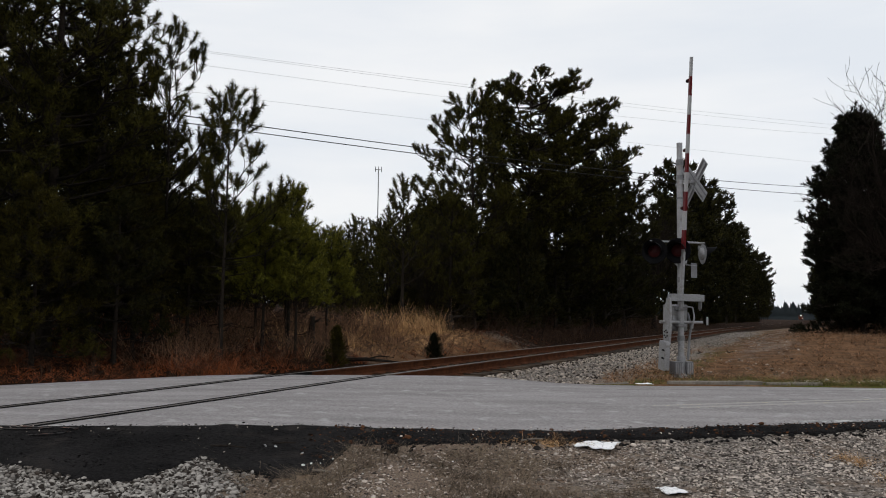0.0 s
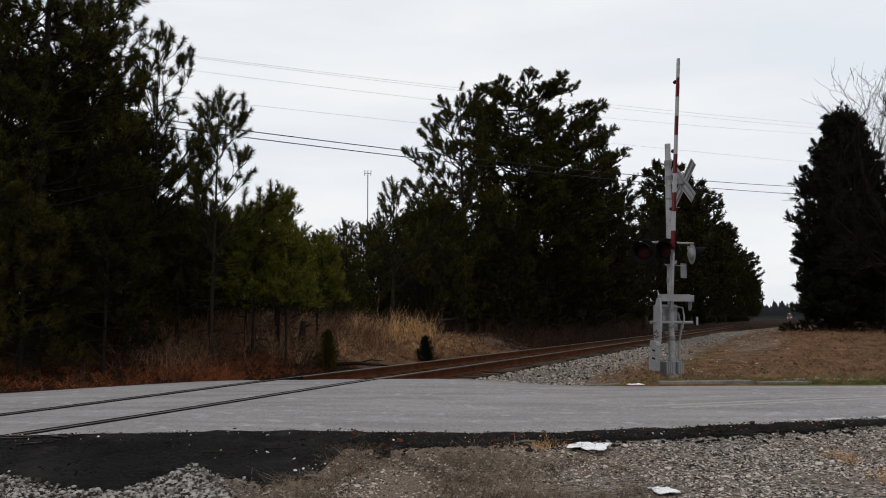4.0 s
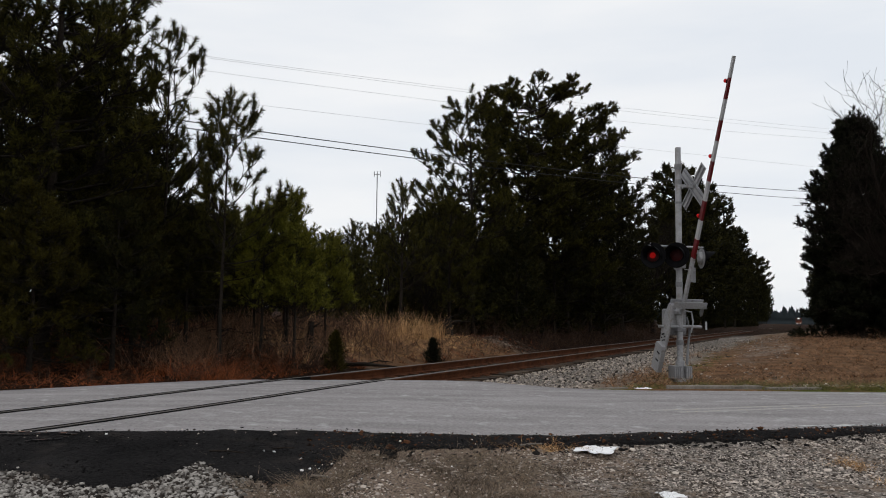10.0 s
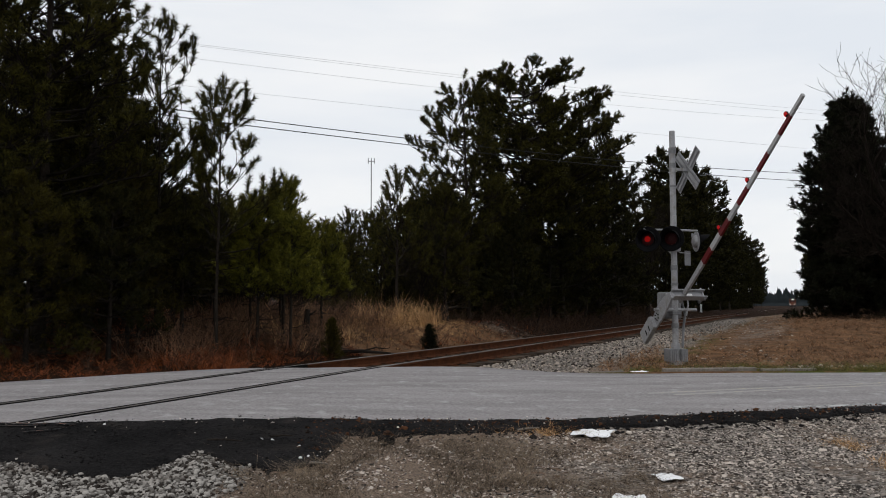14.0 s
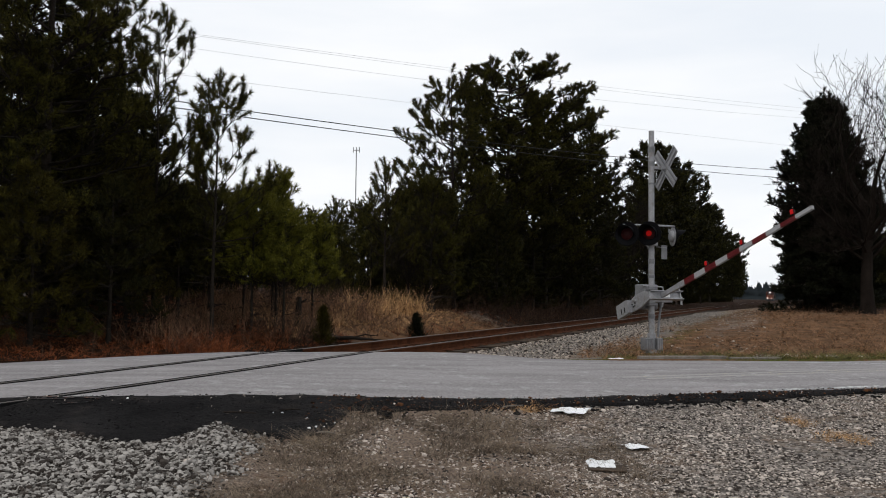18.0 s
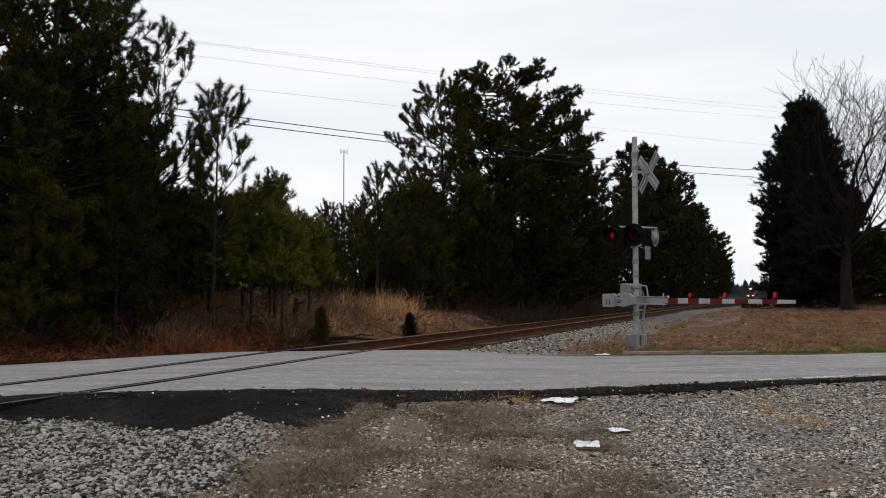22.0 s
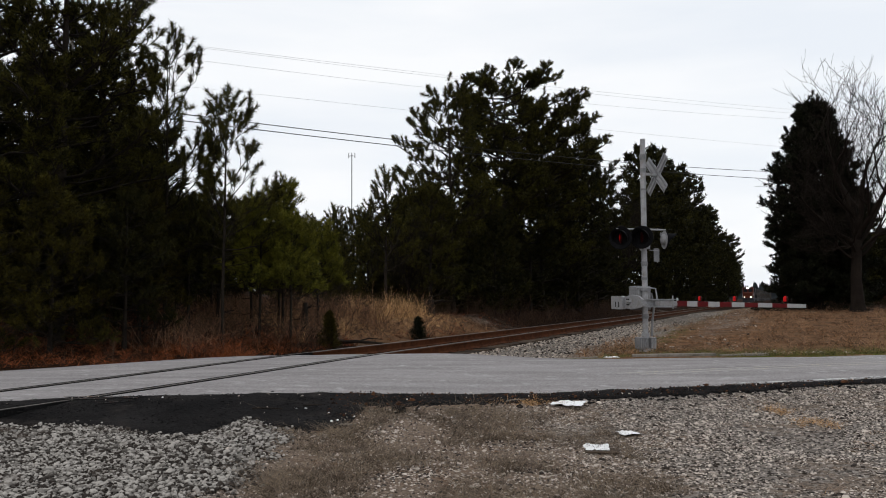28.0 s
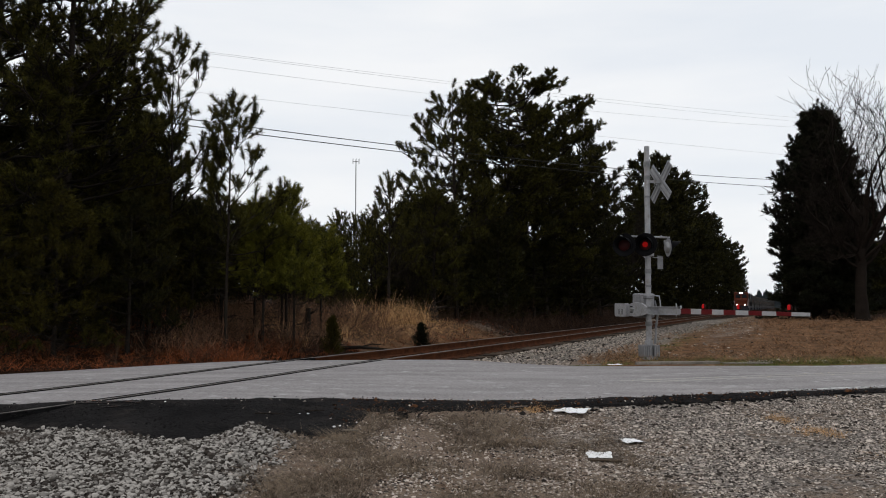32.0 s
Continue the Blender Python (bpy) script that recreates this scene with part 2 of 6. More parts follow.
def box(x0, y0, z0, x1, y1, z1, bevel=0.0, bm=None):
    bm = bm or bmesh.new()
    c = Matrix.Translation(((x0 + x1) / 2, (y0 + y1) / 2, (z0 + z1) / 2)) @ Matrix.Diagonal((x1 - x0, y1 - y0, z1 - z0, 1))
    vs = bmesh.ops.create_cube(bm, size=1, matrix=c)["verts"]
    if bevel:
        es = list({e for v in vs for e in v.link_edges})
        bmesh.ops.bevel(bm, geom=es, offset=bevel, segments=2, affect="EDGES", profile=0.5)
    return bm


def tube_bm(points, radius, sides=8, bm=None, caps=True):
    """A round bar along points; radius one number or one per point."""
    bm = bm or bmesh.new()
    pts = [Vector(p) for p in points]
    rad = radius if isinstance(radius, (list, tuple)) else [radius] * len(pts)
    rings = []
    for i, p in enumerate(pts):
        d = (pts[min(i + 1, len(pts) - 1)] - pts[max(i - 1, 0)]).normalized()
        a = d.cross(Vector((0, 0, 1)) if abs(d.z) < 0.9 else Vector((1, 0, 0))).normalized()
        b = d.cross(a)
        rings.append([bm.verts.new(p + rad[i] * (a * math.cos(2 * math.pi * k / sides) + b * math.sin(2 * math.pi * k / sides)))
                      for k in range(sides)])
    for r0, r1 in zip(rings, rings[1:]):
        for k in range(sides):
            bm.faces.new((r0[k], r0[(k + 1) % sides], r1[(k + 1) % sides], r1[k]))
    if caps:
        bm.faces.new(rings[0])
        bm.faces.new(rings[-1])
    return bm


def tubes(paths, sides=4):
    """Many tapering bars as arrays: paths of (points (k, 3), radii (k)), those of one length worked out together."""
    by_length = collections.defaultdict(list)
    for pts, rad in paths:
        by_length[len(pts)].append((pts, rad))
    vs, fs, n = [], [], 0
    ang = np.arange(sides) * 2 * np.pi / sides
    for k, group in by_length.items():
        pts = np.array([p for p, _ in group], float)
        rad = np.array([r for _, r in group], float)
        d = np.gradient(pts, axis=1)
        d /= np.linalg.norm(d, axis=2, keepdims=True) + 1e-9
        up = np.where(np.abs(d[..., 2:3]) < 0.9, [0, 0, 1.0], [1.0, 0, 0])
        a = np.cross(d, up)
        a /= np.linalg.norm(a, axis=2, keepdims=True) + 1e-9
        b = np.cross(d, a)
        ring = pts[:, :, None] + rad[:, :, None, None] * (np.cos(ang)[:, None] * a[:, :, None] + np.sin(ang)[:, None] * b[:, :, None])
        vs.append(ring.reshape(-1, 3))
        i, j = np.meshgrid(np.arange(k - 1), np.arange(sides), indexing="ij")
        j2 = (j + 1) % sides
        q = np.stack([i * sides + j, i * sides + j2, (i + 1) * sides + j2, (i + 1) * sides + j], -1).reshape(-1, 4)
        q = np.concatenate([q[:, [0, 1, 2]], q[:, [0, 2, 3]]])
        fs.append((q[None] + (n + k * sides * np.arange(len(group)))[:, None, None]).reshape(-1, 3))
        n += len(group) * k * sides
    return np.concatenate(vs), np.concatenate(fs)


def ease(a, b, x):
    t = min(1.0, max(0.0, (x - a) / (b - a)))
    return t * t * (3 - 2 * t)


# ---------------------------------------------------------------- plan
# The railway: rail tops at z = 0; U along it, N across it to its right, 7.25 m from the origin
U, N = (0.4248, 0.9053), (0.9053, -0.4248)
NEAR_EDGE = ([-70, -10, -3.95, -2.5, -2.05, -1.0, 0.0, 1.14, 2.33, 3.3, 4.8, 8, 14, 70], [-9, 5.0, 7.0, 7.2, 7.42, 7.6, 7.7, 7.8, 8.03, 8.27, 8.55, 9.4, 10.6, 17])
FAR_EDGE = ([-70, -12, -6.78, -3.47, 0.64, 2, 4.88, 7.24, 14, 70], [-3, 10.0, 11.86, 13.06, 13.25, 12.8, 12.95, 12.9, 14.4, 22])
# foot of the tar shoulder between the road and the lot
TAR_EDGE = ([-12, -4.4, -3.5, -2.8, -2.48, -2.2, -2.05, -1.97, -1.6, -1.2, -0.92, -0.84, -0.42, 0, 0.86, 1.8, 2.8, 3.8, 5, 9, 20],
            [3.9, 5.85, 6.05, 5.78, 5.56, 5.6, 6.1, 6.4, 6.15, 5.9, 6.25, 7.05, 7.1, 7.3, 7.48, 7.62, 7.84, 8.08, 8.5, 9.4, 11.5])


def across(x, y):
    return x * N[0] + y * N[1] + 7.25


def along(x, y):
    return x * U[0] + y * U[1]


def dip(l):
    """How far the crossing falls away towards the near end of the line."""
    return 0.04 * ease(12.5, 5.0, l)


def on_track(l, s=0.0, z=0.0):
    z -= dip(l)
    s += 5.2 * ease(180.0, 430.0, l)  # far off the line bends a little to its right
    return ((s - 7.25) * N[0] + l * U[0], (s - 7.25) * N[1] + l * U[1], z)


def road_z(x, y):
    n, f = np.interp(x, *NEAR_EDGE), np.interp(x, *FAR_EDGE)
    v = min(1.0, max(0.0, (y - n) / (f - n)))
    away = ease(1.3, 5.0, abs(across(x, y)))
    return -0.006 - dip(along(x, y)) - away * (0.11 - 0.06 * (1 - (2 * v - 1) ** 2))


def ground_z(x, y):
    n, f = np.interp(x, *NEAR_EDGE), np.interp(x, *FAR_EDGE)
    s, l = across(x, y), along(x, y)
    bumps = 0.02 * noise.noise((x * 0.9, y * 0.9, 0)) + 0.012 * noise.noise((x * 3.1, y * 3.1, 5))
    if y < n:
        return road_z(x, n) - 0.03 - 0.12 * ease(0.0, 1.7, n - y) + bumps * ease(0.05, 0.6, n - y)
    if y <= f:
        return road_z(x, y) - 0.08
    d = y - f
    near = -0.09 - 0.08 * ease(0, 0.8, d)
    if s > -1.7:
        z = -0.17 + 0.55 * ease(15, 31, y) * ease(2.6, 7.5, s) + bumps * ease(0.1, 1.0, d) * ease(1.2, 2.5, abs(s))
        z -= 0.07 * ease(1.8, 1.4, abs(s))
    else:
        k = ease(13.0, 17.5, l)
        rise = k * (0.62 * ease(2.4, 4.6, -s) + 0.45 * ease(4.6, 14, -s)) + (1 - k) * 0.18 * ease(2, 7, -s)
        z = -0.22 + rise + 3.0 * bumps * ease(2.0, 4.0, -s)
        z += 2.2 * ease(30, 120, -s) * ease(30, 120, y)
    return z if d > 0.8 else near + (z - near) * ease(0.0, 0.8, d)


def spots(n, x0, x1, y0, y1, rng, keep):
    """About n places in a rectangle for which keep(x, y) gives a chance."""
    out = []
    for x, y in zip(rng.uniform(x0, x1, n), rng.uniform(y0, y1, n)):
        if rng.random() < keep(x, y):
            out.append((x, y, ground_z(x, y)))
    return np.array(out).reshape(-1, 3)


# ---------------------------------------------------------------- ground
def ground_material():
    """Dirt, gravel, grass and leaf litter darkened as if in the woods' shade, mixed by the weights stored on the
    ground's points.
    """
    m = bpy.data.materials.new("ground_soil")
    m.use_nodes = True
    n, l = m.node_tree.nodes, m.node_tree.links
    b = n["Principled BSDF"]
    b.inputs["Roughness"].default_value, b.inputs["Specular IOR Level"].default_value = 0.95, 0.04
    tc = n.new("ShaderNodeTexCoord")

    def tex(scale, detail=6.0):
        t = n.new("ShaderNodeTexNoise")
        t.inputs["Scale"].default_value, t.inputs["Detail"].default_value = scale, detail
        l.new(tc.outputs["Object"], t.inputs["Vector"])
        return t

    def tones(dark, light, source, lo=0.35, hi=0.65):
        r = n.new("ShaderNodeValToRGB")
        r.color_ramp.elements[0].position, r.color_ramp.elements[0].color = lo, (*dark, 1)
        r.color_ramp.elements[1].position, r.color_ramp.elements[1].color = hi, (*light, 1)
        l.new(source, r.inputs[0])
        return r.outputs[0]

    fine, mid, big = tex(70), tex(9), tex(0.9)
    patchy = tex(1.7, 9.0)
    cells = n.new("ShaderNodeTexVoronoi")
    cells.inputs["Scale"].default_value = 38
    l.new(tc.outputs["Object"], cells.inputs["Vector"])
    tint = n.new("ShaderNodeSeparateColor")
    l.new(cells.outputs["Color"], tint.inputs[0])
    soil = tones((0.07, 0.050, 0.039), (0.34, 0.26, 0.20), fine.outputs[0])
    layers = {
        "gravel": tones((0.04, 0.034, 0.030), (0.34, 0.30, 0.265), tint.outputs[0], 0.1, 0.9),
        "grass": tones((0.03, 0.016, 0.009), (0.27, 0.15, 0.08), patchy.outputs[0], 0.18, 0.82),
        # litter tones kept near black: the shade under trees and brush is in the colour
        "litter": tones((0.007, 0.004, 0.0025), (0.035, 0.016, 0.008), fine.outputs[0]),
        "moss": tones((0.03, 0.038, 0.008), (0.13, 0.135, 0.03), fine.outputs[0]),
    }
    colour = soil
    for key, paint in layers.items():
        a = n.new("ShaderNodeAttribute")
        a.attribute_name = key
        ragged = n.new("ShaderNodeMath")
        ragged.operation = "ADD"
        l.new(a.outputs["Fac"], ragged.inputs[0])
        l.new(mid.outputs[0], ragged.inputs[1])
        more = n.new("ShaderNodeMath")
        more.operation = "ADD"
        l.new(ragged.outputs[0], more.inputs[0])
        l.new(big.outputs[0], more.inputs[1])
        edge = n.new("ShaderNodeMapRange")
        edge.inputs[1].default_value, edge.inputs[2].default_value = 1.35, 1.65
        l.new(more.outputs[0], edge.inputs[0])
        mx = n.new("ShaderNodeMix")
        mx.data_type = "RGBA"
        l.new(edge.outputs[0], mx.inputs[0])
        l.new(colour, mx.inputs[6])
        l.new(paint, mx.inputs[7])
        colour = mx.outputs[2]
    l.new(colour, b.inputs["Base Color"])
    bp = n.new("ShaderNodeBump")
    bp.inputs["Strength"].default_value, bp.inputs["Distance"].default_value = 1.0, 0.03
    rough = n.new("ShaderNodeMath")
    rough.operation = "ADD"
    l.new(fine.outputs[0], rough.inputs[0])
    l.new(cells.outputs["Distance"], rough.inputs[1])
    l.new(rough.outputs[0], bp.inputs["Height"])
    l.new(bp.outputs[0], b.inputs["Normal"])
    return m


def cover(x, y):
    """Weights of gravel, grass, litter (which also carries painted wood shade) and moss at a place."""
    n, f = np.interp(x, *NEAR_EDGE), np.interp(x, *FAR_EDGE)
    s, l = across(x, y), along(x, y)
    gravel = grass = litter = moss = 0.0
    if y < n + 0.2:
        gravel = 0.35 + 0.3 * ease(0.5, 2.5, x) + 0.4 * ease(-1.3, -1.7, x)
        grass = 0.25 * ease(-1.6, -1.2, x) * ease(1.6, 0.2, x) + 0.1
        if x > 2.5:
            grass = 0.15
    elif s > -2.4:
        gravel = 0.9 * ease(4.6, 2.8, s) * ease(-1.7, -1.2, s) + 0.62 * ease(2.3, 1.0, abs(s - 5.3 + 1.4 * noise.noise((x * 0.5, y * 0.25, 6)))) * ease(17, 22, y) * ease(70, 50, y)
        grass = 0.85 * ease(3.6, 5.2, s) * (1 - 0.35 * ease(1.6, 0.5, abs(s - 6.1)) * ease(18, 24, y))
        # far plain, evergreen's foot and track's left edge get the shade-dark litter tone
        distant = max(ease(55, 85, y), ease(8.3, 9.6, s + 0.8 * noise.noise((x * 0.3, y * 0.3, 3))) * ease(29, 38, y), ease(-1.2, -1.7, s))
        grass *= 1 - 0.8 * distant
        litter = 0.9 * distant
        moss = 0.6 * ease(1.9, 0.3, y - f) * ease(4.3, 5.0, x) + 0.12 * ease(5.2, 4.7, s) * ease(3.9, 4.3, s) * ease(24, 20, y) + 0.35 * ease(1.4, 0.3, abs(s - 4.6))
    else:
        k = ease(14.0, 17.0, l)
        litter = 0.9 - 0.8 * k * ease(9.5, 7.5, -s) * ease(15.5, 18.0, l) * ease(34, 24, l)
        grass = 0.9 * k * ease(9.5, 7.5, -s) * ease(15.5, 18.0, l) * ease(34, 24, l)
    return gravel, grass, litter, moss


def lines(*pieces):
    out = []
    for a, b, step in pieces:
        out += list(np.arange(a, b, step))
    return out


def build_ground():
    xs = lines((-1500, -200, 130), (-200, -30, 10), (-30, -10, 1.0), (-10, 12, 0.16), (12, 30, 0.5), (30, 42, 1.2), (42, 200, 10), (200, 1501, 130))
    ys = lines((-1500, -100, 140), (-100, -6, 8), (-6, 4, 0.8), (4, 24, 0.16), (24, 60, 0.6), (60, 240, 8), (240, 1501, 90))
    verts = [(x, y, ground_z(x, y)) for y in ys for x in xs]
    w = len(xs)
    faces = [(j * w + i, j * w + i + 1, (j + 1) * w + i + 1, (j + 1) * w + i) for j in range(len(ys) - 1) for i in range(w - 1)]
    me = bpy.data.meshes.new("ground")
    me.from_pydata(verts, [], faces)
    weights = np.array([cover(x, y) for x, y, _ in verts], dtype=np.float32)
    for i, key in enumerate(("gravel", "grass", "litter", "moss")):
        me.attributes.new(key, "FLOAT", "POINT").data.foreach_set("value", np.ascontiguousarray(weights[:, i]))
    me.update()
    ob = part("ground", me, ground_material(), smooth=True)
    tagged(ob, "uneven ground of gravel, dirt, dry grass and leaf litter", "ground", kind="structure")


build_ground()


# ---------------------------------------------------------------- road
def strip(name, xs, edge_a, edge_b, height, thick, rows=10):
    """A slab between two edges given as functions of x, on a height function, with a skirt."""
    g = Geo()
    verts, faces = [], []
    for x in xs:
        a, b = edge_a(x), edge_b(x)
        for k in range(rows + 1):
            y = a + (b - a) * k / rows
            verts.append((x, y, height(x, y)))
    w = rows + 1
    for i in range(len(xs) - 1):
        for k in range(rows):
            faces.append((i * w + k, (i + 1) * w + k, (i + 1) * w + k + 1, i * w + k + 1))
    m = len(verts)
    for i, x in enumerate(xs):
        for k in (0, rows):
            p = verts[i * w + k]
            verts.append((p[0], p[1] + (-0.04 if k == 0 else 0.04), p[2] - thick))
    for i in range(len(xs) - 1):
        faces.append((i * w, m + 2 * i, m + 2 * i + 2, (i + 1) * w))
        faces.append((i * w + rows, (i + 1) * w + rows, m + 2 * i + 3, m + 2 * i + 1))
    return g.add(verts, faces)


def wobble(x, seed, size):
    return size * noise.noise((x * 2.1, seed, 0)) + 0.5 * size * noise.noise((x * 7.3, seed, 3))


ROAD_X = lines((-70, -10, 3.0), (-10, 12, 0.12), (12, 71, 3.0))
near = lambda x: float(np.interp(x, *NEAR_EDGE)) + wobble(x, 1, 0.05)
far = lambda x: float(np.interp(x, *FAR_EDGE)) + wobble(x, 7, 0.06)
road = part("road", strip("road", ROAD_X, near, far, road_z, 0.10, 24), M["asphalt"], smooth=True)
tagged(road, "worn grey asphalt road over a railway crossing", "road", kind="structure")


def tar_z(x, y):
    n, t = np.interp(x, *NEAR_EDGE), np.interp(x, *TAR_EDGE)
    v = min(1.0, max(0.0, (n - y) / max(0.05, n - t)))
    return road_z(x, n) + 0.012 + (ground_z(x, t) + 0.02 - road_z(x, n) - 0.012) * v ** 1.25 + 0.012 * noise.noise((x * 4, y * 4, 2))


tar_low = lambda x: min(near(x) - 0.04, float(np.interp(x, *TAR_EDGE)) + wobble(x, 11, 0.13) + 0.05 * noise.noise((x * 17, 2, 8)))
shoulder = part("tar_shoulder", strip("tar_shoulder", lines((-14, 14, 0.08)), tar_low, lambda x: near(x) + 0.05 + wobble(x, 17, 0.12) + 0.08 * noise.noise((x * 19, 5, 8)),
                                      tar_z, 0.05, 12), M["tar"], smooth=True)
tagged(shoulder, "black tar shoulder sloping from the road to the gravel", "road shoulder", kind="structure")


def paint_strip(name, material, pts, width, label):
    """A worn painted line laid on the road along points."""
    g, verts, faces = Geo(), [], []
    for i, (x, y) in enumerate(pts):
        x2, y2 = pts[min(i + 1, len(pts) - 1)]
        x1, y1 = pts[max(i - 1, 0)]
        d = Vector((x2 - x1, y2 - y1)).normalized()
        for k in (-0.5, 0.5):
            px, py = x - d.y * width * k, y + d.x * width * k
            verts.append((px, py, road_z(px, py) + 0.0015))
    for i in range(len(pts) - 1):
        faces.append((2 * i, 2 * i + 2, 2 * i + 3, 2 * i + 1))
    ob = part(name, g.add(verts, faces), material)
    tagged(ob, label, "road marking", kind="structure")


paint_strip("road_marking", M["yellow"], [(x, 9.82 + (x - 3.6) * 0.28 + 0.07) for x in np.arange(2.6, 14, 0.3)], 0.09, "worn yellow centre line")
paint_strip("road_marking", M["yellow"], [(x, 9.82 + (x - 3.6) * 0.28 - 0.15) for x in np.arange(2.9, 14, 0.3)], 0.09, "worn yellow centre line")
paint_strip("road_marking", M["white_line"], [(x, float(np.interp(x, *NEAR_EDGE)) + 0.2) for x in np.arange(3.9, 14, 0.3)], 0.09, "thin white edge line")
paint_strip("road_marking", M["white_line"], [(6.45 + 0.5 * k, 12.3 - 0.17 * k) for k in np.arange(0, 7.3, 0.3)], 0.2, "white bar along the far side of the road")


# ---------------------------------------------------------------- railway
def rail_profile(l0, l1, s, prof):
    """A profile of (across, height) swept along the track."""
    g, verts, faces = Geo(), [], []
    ls = sorted({l0, l1, *(l for l in (*np.arange(3.5, 13.1, 1.0), *np.arange(-40, l1, 20.0)) if l0 < l < l1)})
    for l in ls:
        verts += [on_track(l, s + a, h) for a, h in prof]
    k = len(prof)
    for i in range(len(ls) - 1):
        faces += [(i * k + j, i * k + (j + 1) % k, (i + 1) * k + (j + 1) % k, (i + 1) * k + j) for j in range(k)]
    faces += [tuple(range(k)), tuple(range((len(ls) - 1) * k, len(ls) * k))]
    return g.add(verts, faces)


track = empty("railway_track", pose(0, 0, 0), "single railway track with rusty rails on dark wooden ties", "railway track", kind="structure")
WEB = [(-0.07, -0.18), (0.07, -0.18), (0.07, -0.165), (0.012, -0.14), (0.012, -0.045), (0.036, -0.04), (0.036, -0.012),
       (-0.036, -0.012), (-0.036, -0.04), (-0.012, -0.045), (-0.012, -0.14), (-0.07, -0.165)]
HEAD = [(-0.035, -0.013), (0.035, -0.013), (0.033, 0.0), (-0.033, 0.0)]
for s in (-0.75, 0.75):
    rail = part("rail", rail_profile(-60, 780, s, WEB), M["rust"], track, "rusty brown steel rail")
    part("rail_head", rail_profile(-60, 780, s, HEAD), M["railtop"], rail, "worn bright running surface")
    for side in (-1, 1):
        part("flangeway", rail_profile(3.0, 11.45, s + side * 0.062, [(-0.024, -0.06), (0.024, -0.06), (0.024, 0.002), (-0.024, 0.002)]),
             M["rubber"], track, "black rubber flangeway strip")
tie_mesh = bpy.data.meshes.new("tie")
tb = box(-1.3, -0.11, -0.36, 1.3, 0.11, -0.175, 0.012)
tb.to_mesh(tie_mesh)
tb.free()
tie_mesh.materials.append(M["tie"])
plate_mesh = bpy.data.meshes.new("tie_plate")
tb = box(-0.18, -0.1, -0.178, 0.18, 0.1, -0.166, 0.0)
tb.to_mesh(plate_mesh)
tb.free()
plate_mesh.materials.append(M["rust"])
turn = -math.degrees(math.atan2(U[0], U[1]))
rng = np.random.default_rng(3)
for i in range(150):
    tie = new("tie", tie_mesh)
    tie.parent = track
    tie.matrix_basis = pose(*on_track(11.75 + 0.52 * i + rng.uniform(-0.03, 0.03), rng.uniform(-0.06, 0.06), rng.uniform(-0.012, 0.006)), 0, 0,
                            turn + rng.uniform(-1.5, 1.5))
    if i < 40:
        for s in (-0.75, 0.75):
            pl = new("tie_plate", plate_mesh)
            pl.parent = tie
            pl.matrix_basis = pose(s, 0, 0.003)


# ---------------------------------------------------------------- loose stone
ICO = np.array([(0, 0, 1), (0.894, 0, 0.447), (0.276, 0.851, 0.447), (-0.724, 0.526, 0.447), (-0.724, -0.526, 0.447), (0.276, -0.851, 0.447),
                (0.724, 0.526, -0.447), (-0.276, 0.851, -0.447), (-0.894, 0, -0.447), (-0.276, -0.851, -0.447), (0.724, -0.526, -0.447), (0, 0, -1)])
ICO_F = np.array([(0, 1, 2), (0, 2, 3), (0, 3, 4), (0, 4, 5), (0, 5, 1), (1, 6, 2), (2, 7, 3), (3, 8, 4), (4, 9, 5), (5, 10, 1),
                  (6, 7, 2), (7, 8, 3), (8, 9, 4), (9, 10, 5), (10, 6, 1)])


def stones(name, places, size, rng, material, label, flat=0.65, spread=0.35):
    """Broken stones, each a rough lump of its own shape and turn, half sunk in the ground."""
    n = len(places)
    v = ICO[None] * (1 + rng.uniform(-0.36, 0.36, (n, 12, 1)))
    v = v * (rng.uniform(0.6, 1.25, (n, 1, 3)) * np.array([1, 1, flat]))
    a, c = rng.uniform(0, 2 * np.pi, n), rng.uniform(-0.6, 0.6, n)
    ca, sa, cc, sc = np.cos(a)[:, None], np.sin(a)[:, None], np.cos(c)[:, None], np.sin(c)[:, None]
    x, y, z = v[..., 0], v[..., 1], v[..., 2]
    y, z = y * cc - z * sc, y * sc + z * cc
    x, y = x * ca - y * sa, x * sa + y * ca
    r = size * np.exp(rng.normal(0, spread, n))[:, None]
    out = np.stack([x * r, y * r, z * r + 0.25 * r], -1) + places[:, None]
    f = (ICO_F[None] + 12 * np.arange(n)[:, None, None]).reshape(-1, 3)
    ob = part(name, array_mesh(name, out.reshape(-1, 3), f), material)
    return tagged(ob, label, "gravel", kind="stuff")


rng = np.random.default_rng(11)


def in_lot(x, y):
    """Whether a place of the lot lies where it can be seen from the road's near side."""
    return 1.0 if abs(x + 0.2) < 0.62 * (y + 1.7) + 0.3 else 0.0


lot = spots(56000, -6, -0.9, 3.0, 6.9, rng,
            lambda x, y: in_lot(x, y) * ease(0.0, 0.25, float(np.interp(x, *TAR_EDGE)) + wobble(x, 11, 0.13) - y + 0.05) * ease(-1.2, -1.75, x + 0.35 * noise.noise((y * 2, x, 1))))
lot[:, 2] += rng.uniform(0, 0.02, len(lot))
stones("gravel_heap", lot, 0.0148, rng, M["heap"], "pale broken stone spread beside the tar shoulder", spread=0.25)
